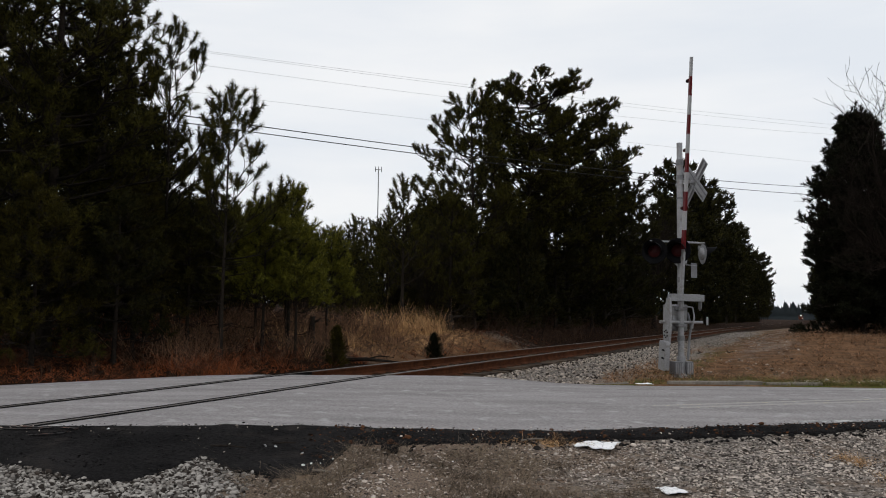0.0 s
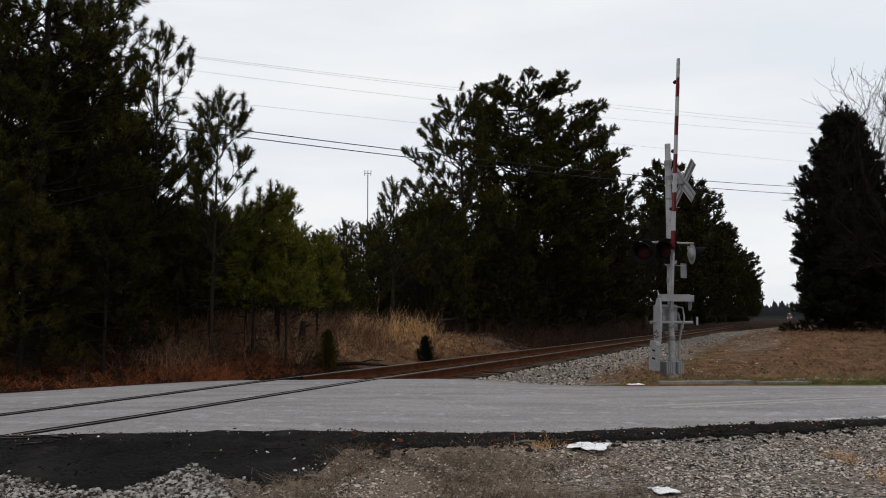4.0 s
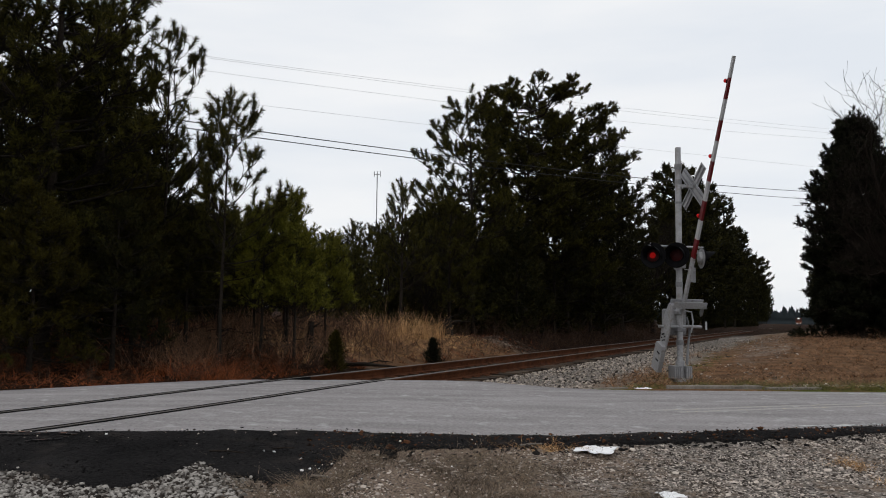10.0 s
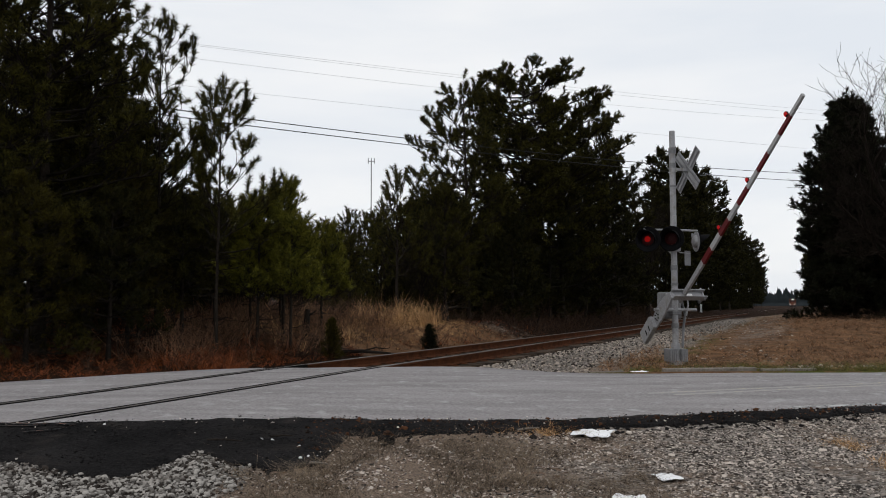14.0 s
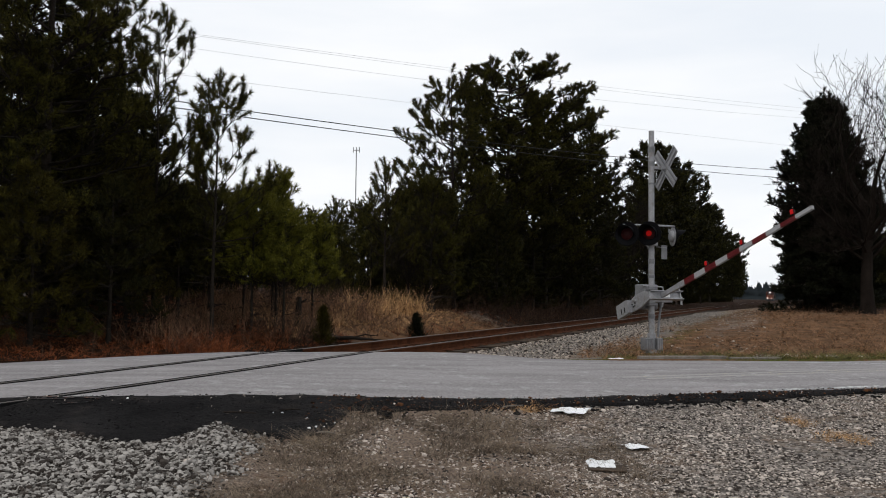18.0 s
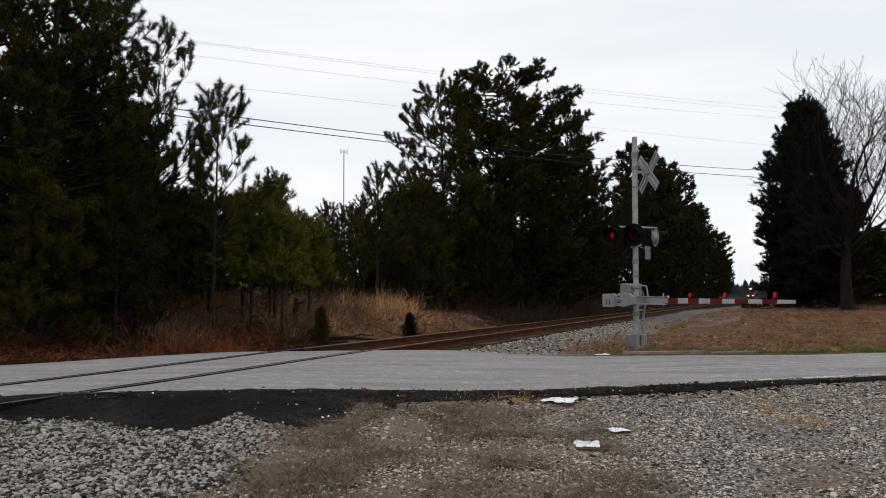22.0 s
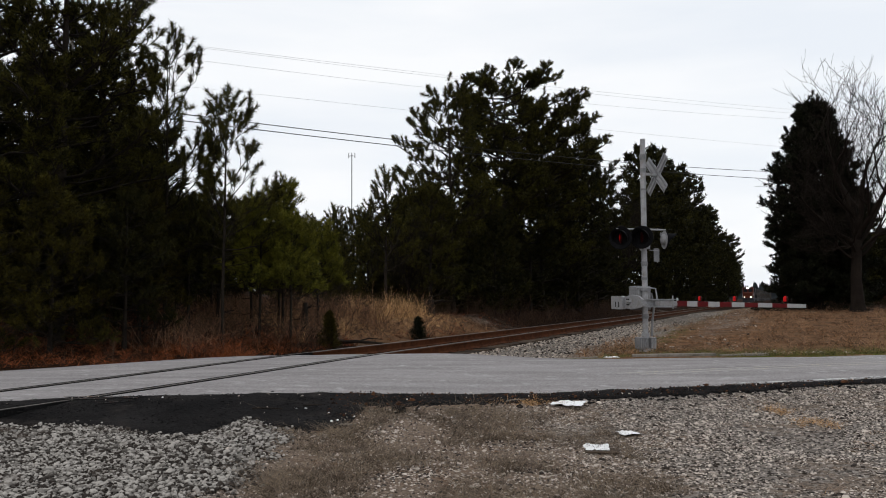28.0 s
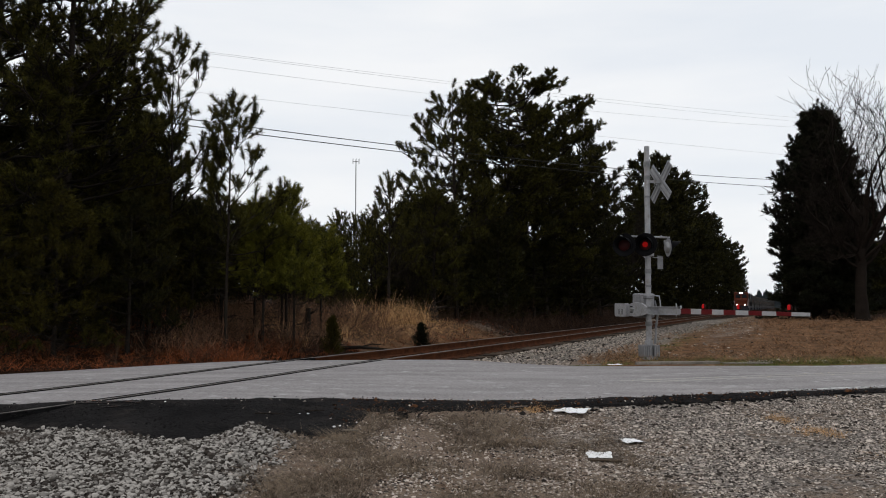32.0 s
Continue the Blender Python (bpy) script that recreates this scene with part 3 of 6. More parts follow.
lot = spots(100000, -1.9, 7.5, 3.0, 8.8, rng,
            lambda x, y: in_lot(x, y) * (0.18 + 0.7 * ease(-0.25, 0.3, noise.noise((x * 1.1, y * 1.1, 9)) + 0.25 * ease(0.0, 1.5, x))) * ease(0.0, 0.3, float(np.interp(x, *TAR_EDGE)) - y))
stones("loose_gravel", lot, 0.0076, rng, M["stone"], "grey gravel scattered over the dirt lot", flat=0.42, spread=0.42)
bed = spots(130000, -2, 30, 12, 62, rng,
            lambda x, y: (1.0 if 1.4 < across(x, y) < 3.9 + 0.8 * noise.noise((x * 0.7, y * 0.7, 4)) and y > far(x) + 0.05 else 0.0) * min(1.0, (22.0 / y) ** 2))
sunk = np.array([across(x, y) for x, y, _ in bed])
bed[:, 2] += 0.01 + 0.02 * np.where((np.abs(sunk) > 1.35) & (np.abs(sunk) < 2.4), 1.0, 0.0) - 0.02 * (np.abs(sunk) < 1.3)
dirty = spots(30000, -4, 26, 12, 50, rng, lambda x, y: (1.0 if -1.6 < across(x, y) < 1.2 and y > far(x) + 0.1 else 0.0) * min(1.0, (20.0 / y) ** 2))
M["dirty_ballast"] = surf("rust_stained_ballast", (0.010, 0.005, 0.003), (0.10, 0.042, 0.019), 30, 2, 0.95, 0.3, island=True)
stones("track_ballast", dirty, 0.03, rng, M["dirty_ballast"], "dark rust-stained stones between the rails")
stones("track_ballast", bed, 0.0185, rng, M["ballast"], "grey-brown broken stone ballast beside the rails")
edge = spots(2500, -0.8, 9, 6.6, 10.2, rng, lambda x, y: 0.5 * ease(0.35, 0.0, abs(float(np.interp(x, *TAR_EDGE)) - y)))
stones("loose_gravel", edge, 0.012, rng, M["stone"], "small stones along the tar edge")
crumbs = spots(16000, -4.5, 6.5, 5.0, 9.5, rng, lambda x, y: 0.8 * ease(0.42, 0.0, abs(float(np.interp(x, *TAR_EDGE)) + wobble(x, 11, 0.13) - y)))
grit = spots(9000, -1.2, 7, 6.5, 9.6, rng, lambda x, y: 0.6 if float(np.interp(x, *TAR_EDGE)) - 0.05 < y < near(x) + 0.1 else 0.0)
grit[:, 2] = [tar_z(x, y) for x, y, _ in grit]
stones("loose_gravel", grit, 0.008, rng, M["dirty_ballast"], "brown grit strewn over the tar edge", spread=0.5)
path = spots(24000, 5, 30, 16, 52, rng, lambda x, y: ease(2.2, 1.0, abs(across(x, y) - 5.2 + 1.2 * noise.noise((x * 0.5, y * 0.25, 6)))) * (0.15 + 0.85 * ease(-0.1, 0.25, noise.noise((x * 0.6, y * 0.35, 14)))) * min(1.0, (24 / y) ** 1.5))
stones("loose_gravel", path, 0.017, rng, M["ballast"], "grey gravel on the track beside the railway", spread=0.4)
pale = spots(5000, 4.6, 9, 13.9, 15.2, rng, lambda x, y: ease(0.3, 0.05, abs(y - 14.55 - 0.06 * (x - 6) - 0.15 * noise.noise((x * 1.5, 3, 3)))) * ease(-0.3, 0.2, noise.noise((x * 1.2, y * 3, 5))))
stones("loose_gravel", pale, 0.016, rng, M["stone"], "pale gravel strip across the verge", spread=0.4)
lumps = spots(26000, -5.5, 6.0, 4.2, 9.4, rng, lambda x, y: (0.9 if tar_low(x) - 0.15 < y else 0.0) * ease(0.28, 0.0, y - near(x)) * ease(-0.5, 0.3, noise.noise((x * 2.2, y * 2.2, 19))))
lumps[:, 2] = [max(tar_z(x, y), road_z(x, y)) - 0.003 for x, y, _ in lumps]
stones("tar_crumbs", lumps, 0.0075, rng, M["tar"], "crumbled black tar and grit on the shoulder", flat=0.45, spread=0.35)
dust = spots(2600, -5.0, 6.0, 5.0, 9.4, rng, lambda x, y: (1.0 if tar_low(x) < y < near(x) + 0.1 else 0.0) * (0.15 + ease(0.5, 0.0, abs(near(x) - y)) + 0.8 * ease(0.5, 0.1, math.hypot(x + 1.0, (y - 6.45) * 1.6))))
dust[:, 2] = [tar_z(x, y) + 0.004 for x, y, _ in dust]
stones("loose_gravel", dust, 0.0055, rng, M["stone"], "pale grit scattered on the tar", spread=0.5)
stones("tar_crumbs", crumbs, 0.014, rng, M["tar"], "black tar crumbs along the shoulder's edge", spread=0.5)
crumbs = spots(5000, -4.5, 6, 6.5, 9.6, rng, lambda x, y: 0.7 * ease(0.22, 0.02, abs(near(x) + 0.05 - y)))
crumbs[:, 2] = [road_z(x, y) + 0.004 for x, y, _ in crumbs]
stones("loose_gravel", crumbs, 0.006, rng, M["stone"], "fine grit along the road's edge", spread=0.4)


# ---------------------------------------------------------------- trees
def unit(v):
    return v / (np.linalg.norm(v, axis=-1, keepdims=True) + 1e-9)


def tuft_tris(pos, way, rng, count, length, width, spread, brush=0.0):
    """Bundles of needles: count thin triangles for each tuft."""
    n = len(pos)
    d = unit(way[:, None] * 1.0 + rng.normal(0, spread, (n, count, 3)))
    root = pos[:, None] - way[:, None] * rng.uniform(0, 1.0, (n, count, 1)) * (brush or 0.95 * length)
    side = unit(np.cross(d, rng.normal(0, 1, (n, count, 3)))) * width
    tip = root + d * length * rng.uniform(0.7, 1.15, (n, count, 1))
    return np.stack([root - side, root + side, tip], 2).reshape(-1, 3, 3)


def crown_profile(shape, t):
    if shape == "round":
        return math.sqrt(max(0.06, 1 - ((t - 0.48) / 0.56) ** 2)) * (0.7 + 0.3 * ease(0, 0.3, t))
    if shape == "egg":
        return (1 - t) ** 0.55 * (0.72 + 0.28 * ease(0, 0.3, t)) + 0.06
    return (0.45 + 0.55 * ease(0, 0.35, t)) * (1 - ease(0.55, 1.05, t) * 0.85)  # airy


def pine(name, x, y, top, r, base, shape, tufts, seed, material, label, needle=(14, 0.2, 0.012, 0.5), lift=0.35, limbs=7.0, twigs=True, peak=0.5, inner=0.28, up=0.45, puff=0.04, clumps=0, ball=0.4):
    """A pine: tapered trunk, limbs in loose whorls, needle tufts at their outer ends. top: height of its tip over the origin."""
    rng = np.random.default_rng(seed)
    z0 = ground_z(x, y)
    h = top - z0
    tree = empty(name, pose(x, y, z0), label, "tree")
    ts = np.linspace(0, 1, 12)
    drift = np.cumsum(rng.normal(0, 0.012 * h / 12, (12, 2)), 0)
    spine = np.stack([drift[:, 0], drift[:, 1], ts * h - 0.1 * (ts == 0)], 1)
    girth = (0.007 * h + 0.018) * (1 - ts) ** 0.8 + 0.008
    girth[0] *= 1.35
    tv, tf = tubes([(spine, girth)], 9)
    part("trunk", array_mesh("trunk", tv, tf), M["bark"], tree, smooth=True)
    n = int(h * limbs * (1 - base)) + 6
    limb_paths, pos, way = [], [], []
    per = max(4, tufts // n)
    for i in range(n):
        t = base + (1 - base) * min(0.985, (i + rng.uniform(0, 1)) / n) ** 0.92
        tt = (t - base) / (1 - base)
        az = i * 2.39996 + rng.normal(0, 0.35)
        reach = r * crown_profile(shape, tt) * (rng.uniform(0.72, 1.06) if clumps else rng.uniform(0.55, 1.18))
        out = np.array([math.cos(az), math.sin(az), 0])
        start = np.array([np.interp(t, ts, spine[:, k]) for k in range(3)])
        rise = lift * rng.uniform(0.5, 1.5) * (1 - max(0.0, 0.5 - peak) * tt) + peak * tt
        k = np.array([0, 0.33, 0.68, 1.0])[:, None]
        droop = -0.12 * reach * np.sin(np.pi * k[:, 0]) * (1 - tt)
        line = start + out * reach * k
        line[:, 2] += reach * rise * k[:, 0] ** 1.5 + droop
        line[1:3] += rng.normal(0, 0.05 * reach, (2, 3))
        thick = 0.008 + 0.014 * reach
        limb_paths.append((line, thick * np.array([1, 0.75, 0.5, 0.25])))
        m = max(3, int(per * rng.uniform(0.7, 1.3) * (0.35 + 0.8 * reach / r)))
        u = rng.uniform(inner, 1.02, m) ** 0.75
        p = np.stack([np.interp(u, k[:, 0], line[:, c]) for c in range(3)], 1)
        side = np.array([-out[1], out[0], 0])
        wide = rng.normal(0, 0.19 * reach + 0.05, m) * (1.15 - 0.75 * u)
        q = p + side * wide[:, None] + np.array([0, 0, 1]) * (np.abs(wide) * rise * 0.8 + rng.normal(0, 0.05 + puff * reach, m))[:, None]
        if clumps:
            # rounded pads of foliage along the outer limb, with gaps between
            cu = rng.uniform(inner, 1.0, clumps)
            cu[0] = 1.0
            mid_p = np.stack([np.interp(cu, k[:, 0], line[:, c]) for c in range(3)], 1) + side * (np.clip(rng.normal(0, 0.2 * reach, clumps), -0.3 * reach, 0.3 * reach) * (1.0 - 0.7 * cu))[:, None]
            mid_p[:, 2] += 0.3 * ball
            which = rng.integers(0, clumps, m)
            off = rng.normal(0, 1, (m, 3)) * np.array([1, 1, 0.6])
            off *= (rng.uniform(0.35, 1.0, m) / (np.linalg.norm(off, axis=1) + 1e-6))[:, None]
            q = mid_p[which] + off * ball * rng.uniform(0.7, 1.25, clumps)[which][:, None]
            p = mid_p[which] - np.array([0, 0, 0.5 * ball])
            for c in range(clumps):
                root = np.array([np.interp(max(0.2, cu[c] - 0.25), k[:, 0], line[:, a]) for a in range(3)])
                limb_paths.append((np.stack([root, (root + mid_p[c]) / 2, mid_p[c]]), np.array([0.009, 0.007, 0.004]) + 0.002 * reach))
            wide = off @ side
        w = unit(out * 0.7 + side * np.sign(wide)[:, None] * 0.45 + np.array([0, 0, 1]) * (up + rise) + rng.normal(0, 0.25, (m, 3)))
        pos.append(q)
        way.append(w)
        if twigs:
            for j in range(min(m, 6)):
                root = p[j] - (line[3] - line[0]) * 0.12
                if clumps:
                    root = line[1] + (line[3] - line[1]) * rng.uniform(0, 0.8)
                limb_paths.append((np.stack([root, (root + q[j]) / 2, q[j]]), np.array([0.007, 0.005, 0.003]) + 0.002 * reach))
    tip_n = 10
    pos.append(np.array([[np.interp(t, ts, spine[:, k]) for k in range(3)] for t in np.linspace(0.93, 1.0, tip_n)]))
    way.append(unit(rng.normal(0, 0.3, (tip_n, 3)) + np.array([0, 0, 1])))
    lv, lf = tubes(limb_paths, 3)
    tagged(part("branchwork", array_mesh("branchwork", lv, lf), M["bark"], tree), kind="stuff")
    part("crown", tri_mesh("crown", tuft_tris(np.concatenate(pos), np.concatenate(way), rng, *needle)), material, tree)
    return tree


def brush_pine(name, x, y, top, seed, material, label, outline, base=0.3, limbs=18, climb=(0.5, 1.1), laterals=6, tips=1, tuft=(0.32, 0.13, 40, 0.006),
               drift=0.0, wind=0.0, wood=1.0, trunk=1.0, bare=0.3, clear=0.3):
    """A pine drawn branch by branch: rising limbs, laterals, and a bottle-brush of needles round each shoot.
    outline: (height share, reach) pairs of the crown; drift: how far the crown leans to +x, wind: longer limbs on the +x side;
    clear: share of a limb, from the trunk, that carries no shoots."""
    rng = np.random.default_rng(seed)
    z0 = ground_z(x, y)
    h = top - z0
    tree = empty(name, pose(x, y, z0), label, "tree")
    ts = np.linspace(0, 1, 14)
    sway = np.cumsum(rng.normal(0, 0.010 * h / 14, (14, 2)), 0)
    spine = np.stack([sway[:, 0] + drift * ts ** 1.6, sway[:, 1], ts * h - 0.15 * (ts == 0)], 1)
    girth = trunk * ((0.0085 * h + 0.02) * (1 - ts) ** 0.85 + 0.008)
    girth[0] *= 1.4
    part("trunk", array_mesh("trunk", *tubes([(spine, girth)], 9)), M["bark"], tree, smooth=True)
    at = lambda t: np.array([np.interp(t, ts, spine[:, k]) for k in range(3)])
    share, reach_at = zip(*outline)
    wood_paths, root, way = [], [], []
    k4 = np.array([0, 0.3, 0.65, 1.0])

    def shoot(a, d, length):
        d = unit(d)
        root.append(a + d * length * 0.25)
        way.append(d * length)
        wood_paths.append((np.stack([a, a + d * length * 0.5, a + d * length * 0.95]), wood * np.array([0.010, 0.007, 0.004])))

    for i in range(limbs):
        t = base + (0.95 - base) * ((i + rng.uniform(0, 1)) / limbs) ** 0.9
        az = i * 2.39996 + rng.normal(0, 0.4)
        reach = float(np.interp(t, share, reach_at)) * rng.uniform(0.6, 1.1) * (1 + wind * math.cos(az))
        rise = climb[0] + (climb[1] - climb[0]) * (t - base) / (1 - base) + rng.normal(0, 0.12)
        out = np.array([math.cos(az), math.sin(az), 0.0])
        a = at(max(0.02, t - 0.75 * reach * max(0.0, rise) / h))
        line = a + out * reach * k4[:, None]
        line[:, 2] += reach * rise * k4 ** 1.35
        line[1:3] += rng.normal(0, 0.045 * reach + 0.01, (2, 3))
        wood_paths.append((line, wood * (0.010 + 0.013 * reach) * np.array([1.0, 0.8, 0.55, 0.3])))
        side = np.array([-out[1], out[0], 0.0])
        n = max(2, int(laterals * (0.4 + 0.6 * reach / max(reach_at)) * rng.uniform(0.75, 1.25)))
        for j in range(n):
            u = clear + (1 - clear) * (j + rng.uniform(0, 1)) / n
            p = np.array([np.interp(u, k4, line[:, c]) for c in range(3)])
            d = unit(out * rng.uniform(0.3, 1.0) + side * rng.choice((-1, 1)) * rng.uniform(0.2, 1.0) + np.array([0, 0, rise * 0.6 + rng.uniform(0.0, 0.7)]))
            long = (0.16 + 0.30 * reach * (1.15 - u)) * rng.uniform(0.6, 1.3)
            q = p + d * long
            wood_paths.append((np.stack([p, (p + q) / 2 + rng.normal(0, 0.03 * long, 3), q]), wood * np.array([0.014, 0.011, 0.008])))
            for _ in range(tips):
                e = unit(d * 0.7 + np.array([0, 0, rng.uniform(0.2, 0.9)]) + rng.normal(0, 0.45, 3))
                b = p + (q - p) * rng.uniform(0.45, 1.0) if tips > 1 else q
                shoot(b, e, tuft[0] * rng.uniform(0.7, 1.25))
        shoot(line[3], out * 0.5 + np.array([0, 0, rise + 0.3]), tuft[0] * 1.1)
    for t in np.linspace(0.93, 1.0, 4):
        shoot(at(t), np.array([*rng.normal(0, 0.35, 2), 1.0]), tuft[0])
    for i in range(int(bare * 20) if base > 0.14 else 0):
        a, az = at(rng.uniform(0.12, base)), rng.uniform(0, 6.28)
        long = rng.uniform(0.25, 0.9)
        b = a + long * np.array([math.cos(az), math.sin(az), rng.uniform(-0.3, 0.4)])
        wood_paths.append((np.stack([a, (a + b) / 2 + rng.normal(0, 0.04, 3), b]), np.array([0.012, 0.009, 0.004])))
    tagged(part("branchwork", array_mesh("branchwork", *tubes(wood_paths, 3)), M["bark"], tree), kind="stuff")
    root, way = np.array(root), np.array(way)
    m = int(tuft[2])
    along_shoot = rng.uniform(0, 1, (len(root), m, 1))
    d = unit(way)[:, None] * rng.uniform(0.55, 1.1, (len(root), m, 1)) + unit(rng.normal(0, 1, (len(root), m, 3))) * 0.85
    d = unit(d)
    r0 = root[:, None] + way[:, None] * 0.75 * along_shoot
    wide = unit(np.cross(d, rng.normal(0, 1, d.shape))) * tuft[3]
    tip = r0 + d * tuft[1] * rng.uniform(0.7, 1.2, (len(root), m, 1))
    part("crown", tri_mesh("crown", np.stack([r0 - wide, r0 + wide, tip], 2).reshape(-1, 3, 3)), material, tree)
    return tree


def place_copy(tree, x, y, top, proto_h, turn, wide=1.0):
    z0 = ground_z(x, y) - 0.05
    k = (top - z0) / proto_h
    return copy_thing(tree, pose(x, y, z0, 0, 0, turn) @ Matrix.Diagonal((k * wide, k * wide, k, 1)))


FINE, MED, FAT = (64, 0.14, 0.0085, 0.6, 0.22), (24, 0.17, 0.0095, 0.6, 0.24), (15, 0.24, 0.020, 0.6, 0.3)
DARK = "tall dark green pine with a dense crown down to the ground"
# the dense stand beside the road
STAND = [(0.0, 1.6), (0.3, 2.1), (0.6, 1.9), (0.85, 1.5), (1.0, 0.5)]
THICK = (0.36, 0.14, 90, 0.0092)
brush_pine("pine_tree", -9.75, 15.6, 11.4, 1, M["pine"], DARK, STAND, 0.12, 64, (0.15, 0.8), 11, 2, THICK, 0.1, 0.0, 1.3, 1.2)
brush_pine("pine_tree", -8.45, 16.4, 10.9, 2, M["pine"], DARK, STAND, 0.14, 62, (0.15, 0.8), 11, 2, THICK, 0.0, 0.1, 1.3, 1.2)
brush_pine("pine_tree", -8.35, 18.2, 8.2, 3, M["pine"], DARK, [(0.0, 1.2), (0.4, 1.45), (0.8, 1.15), (1.0, 0.4)], 0.2, 52, (0.2, 0.9), 10, 2, THICK, 0.0, 0.0, 1.2, 1.1)
brush_pine("pine_tree", -8.9, 19.6, 10.6, 4, M["pine"], "tall pine with a high open crown", [(0.5, 1.0), (0.7, 1.35), (0.9, 1.2), (1.0, 0.6)], 0.55, 26, (0.4, 0.9), 8, 2, (0.3, 0.15, 70, 0.008), 0.2, 0.25, 1.0, 1.0)
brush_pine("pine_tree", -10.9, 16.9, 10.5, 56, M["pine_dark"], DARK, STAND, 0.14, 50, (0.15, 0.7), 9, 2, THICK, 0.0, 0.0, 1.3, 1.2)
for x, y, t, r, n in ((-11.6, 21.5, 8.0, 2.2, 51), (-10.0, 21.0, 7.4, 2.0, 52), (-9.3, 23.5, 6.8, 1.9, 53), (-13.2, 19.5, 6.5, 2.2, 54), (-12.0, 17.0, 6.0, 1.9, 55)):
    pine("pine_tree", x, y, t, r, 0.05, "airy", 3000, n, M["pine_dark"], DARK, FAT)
LOW = "low bushy pine with drooping yellow-green boughs"
BUSH = [(0.0, 1.15), (0.3, 1.2), (0.7, 0.7), (1.0, 0.2)]
SOFT = (0.30, 0.12, 90, 0.0055)
brush_pine("pine_tree", -7.75, 14.6, 3.3, 5, M["bough"], LOW, BUSH, 0.06, 34, (-0.05, 0.6), 9, 2, SOFT, 0.0, 0.0, 0.9, 0.9, 0.0, 0.25)
brush_pine("pine_tree", -6.75, 15.9, 3.4, 6, M["pine_dark"], "low bushy dark pine at the roadside", BUSH, 0.12, 30, (0.0, 0.6), 8, 2, SOFT, 0.0, 0.0, 0.9, 0.9, 0.1, 0.25)
brush_pine("pine_tree", -9.1, 13.7, 3.3, 25, M["bough"], LOW, [(0.0, 1.4), (0.3, 1.45), (0.7, 0.8), (1.0, 0.2)], 0.05, 38, (-0.1, 0.5), 9, 2, SOFT, 0.0, 0.0, 0.9, 0.9, 0.0, 0.25)
brush_pine("pine_tree", -6.9, 17.2, 4.0, 26, M["bough"], LOW, BUSH, 0.2, 34, (0.05, 0.7), 8, 2, SOFT, 0.0, 0.0, 0.9, 0.9, 0.3, 0.25)
brush_pine("pine_tree", -6.1, 18.4, 3.6, 27, M["pine"], "young pine in the thicket", BUSH, 0.36, 24, (0.2, 0.8), 8, 2, SOFT, 0.0, 0.0, 0.9, 0.9, 0.5)
brush_pine("pine_tree", -5.6, 19.4, 3.9, 28, M["pine"], "young pine in the thicket", BUSH, 0.4, 24, (0.2, 0.8), 8, 2, SOFT, 0.0, 0.0, 0.9, 0.9, 0.5)
# two slender pines against the sky
AIRY = (0.40, 0.14, 150, 0.0072)
brush_pine("pine_tree", -6.55, 18.0, 7.5, 7, M["pine"], "slender young pine with an open airy crown", [(0.4, 0.7), (0.55, 1.0), (0.75, 1.15), (0.9, 0.85), (1.0, 0.3)],
           0.48, 27, (0.65, 1.4), 6, 1, AIRY, 0.0, 0.40, 0.8, 0.62, 0.8, 0.5)
brush_pine("pine_tree", -4.86, 17.0, 5.85, 8, M["pine"], "slender young pine with an open pointed crown", [(0.35, 1.05), (0.6, 0.8), (0.8, 0.5), (1.0, 0.2)],
           0.42, 28, (0.55, 1.5), 6, 1, AIRY, 0.05, 0.45, 0.8, 0.62, 1.2, 0.3)
for i, (x, y, t, r) in enumerate([(-7.2, 21, 4.0, 1.4), (-7.8, 20.2, 4.4, 1.4), (-6.6, 22.5, 3.9, 1.4)]):
    pine("pine_tree", x, y, t, r, 0.3, "egg", 1100, 30 + i, M["pine_dark"], "dark young pine in the thicket", MED)
# yellow-green saplings
SAP = "young yellow-green pine with a bare lower trunk"
SLIM = [(0.2, 0.75), (0.5, 0.7), (0.8, 0.4), (1.0, 0.12)]
for i, (x, y, t, low) in enumerate([(-4.25, 18.2, 3.7, 0.34), (-3.8, 19.0, 4.15, 0.36), (-4.75, 19.6, 3.7, 0.3), (-3.05, 20.2, 3.1, 0.36), (-4.2, 20.6, 4.2, 0.3), (-3.45, 18.1, 3.0, 0.4)]):
    brush_pine("pine_tree", x, y, t, 90 + i, M["pine_young"], SAP, SLIM, low, 30, (0.35, 1.2), 7, 2, (0.30, 0.12, 90, 0.0055), 0.0, 0.0, 0.7, 0.7, 0.2, 0.15)
# the tall group across the railway
CANDLE = (0.48, 0.15, 90, 0.0115)
brush_pine("pine_tree", -1.45, 27.5, 5.75, 14, M["pine"], "slim pine with upturned boughs", [(0.4, 1.0), (0.7, 0.75), (1.0, 0.2)], 0.4, 22, (0.6, 1.5), 6, 1, CANDLE, 0.0, 0.0, 1.3, 0.9, 0.8)
brush_pine("pine_tree", 0.3, 30.5, 5.9, 42, M["pine"], "dark pine in the woods along the railway", [(0.1, 1.5), (0.6, 1.3), (1.0, 0.4)], 0.12, 34, (0.3, 1.0), 8, 2, CANDLE, 0.0, 0.0, 1.3)
brush_pine("pine_tree", 1.35, 33.0, 10.9, 15, M["pine"], "tall pine with an open irregular crown", [(0.3, 2.3), (0.55, 2.2), (0.8, 1.5), (1.0, 0.6)], 0.32, 48, (0.25, 0.85), 12, 1, (0.50, 0.18, 120, 0.014),
           -0.2, -0.15, 1.1, 0.9, 1.0, 0.35)
BIG = "large spreading pine with a rounded crown"
CLUMP = (0.32, 0.17, 50, 0.0165)
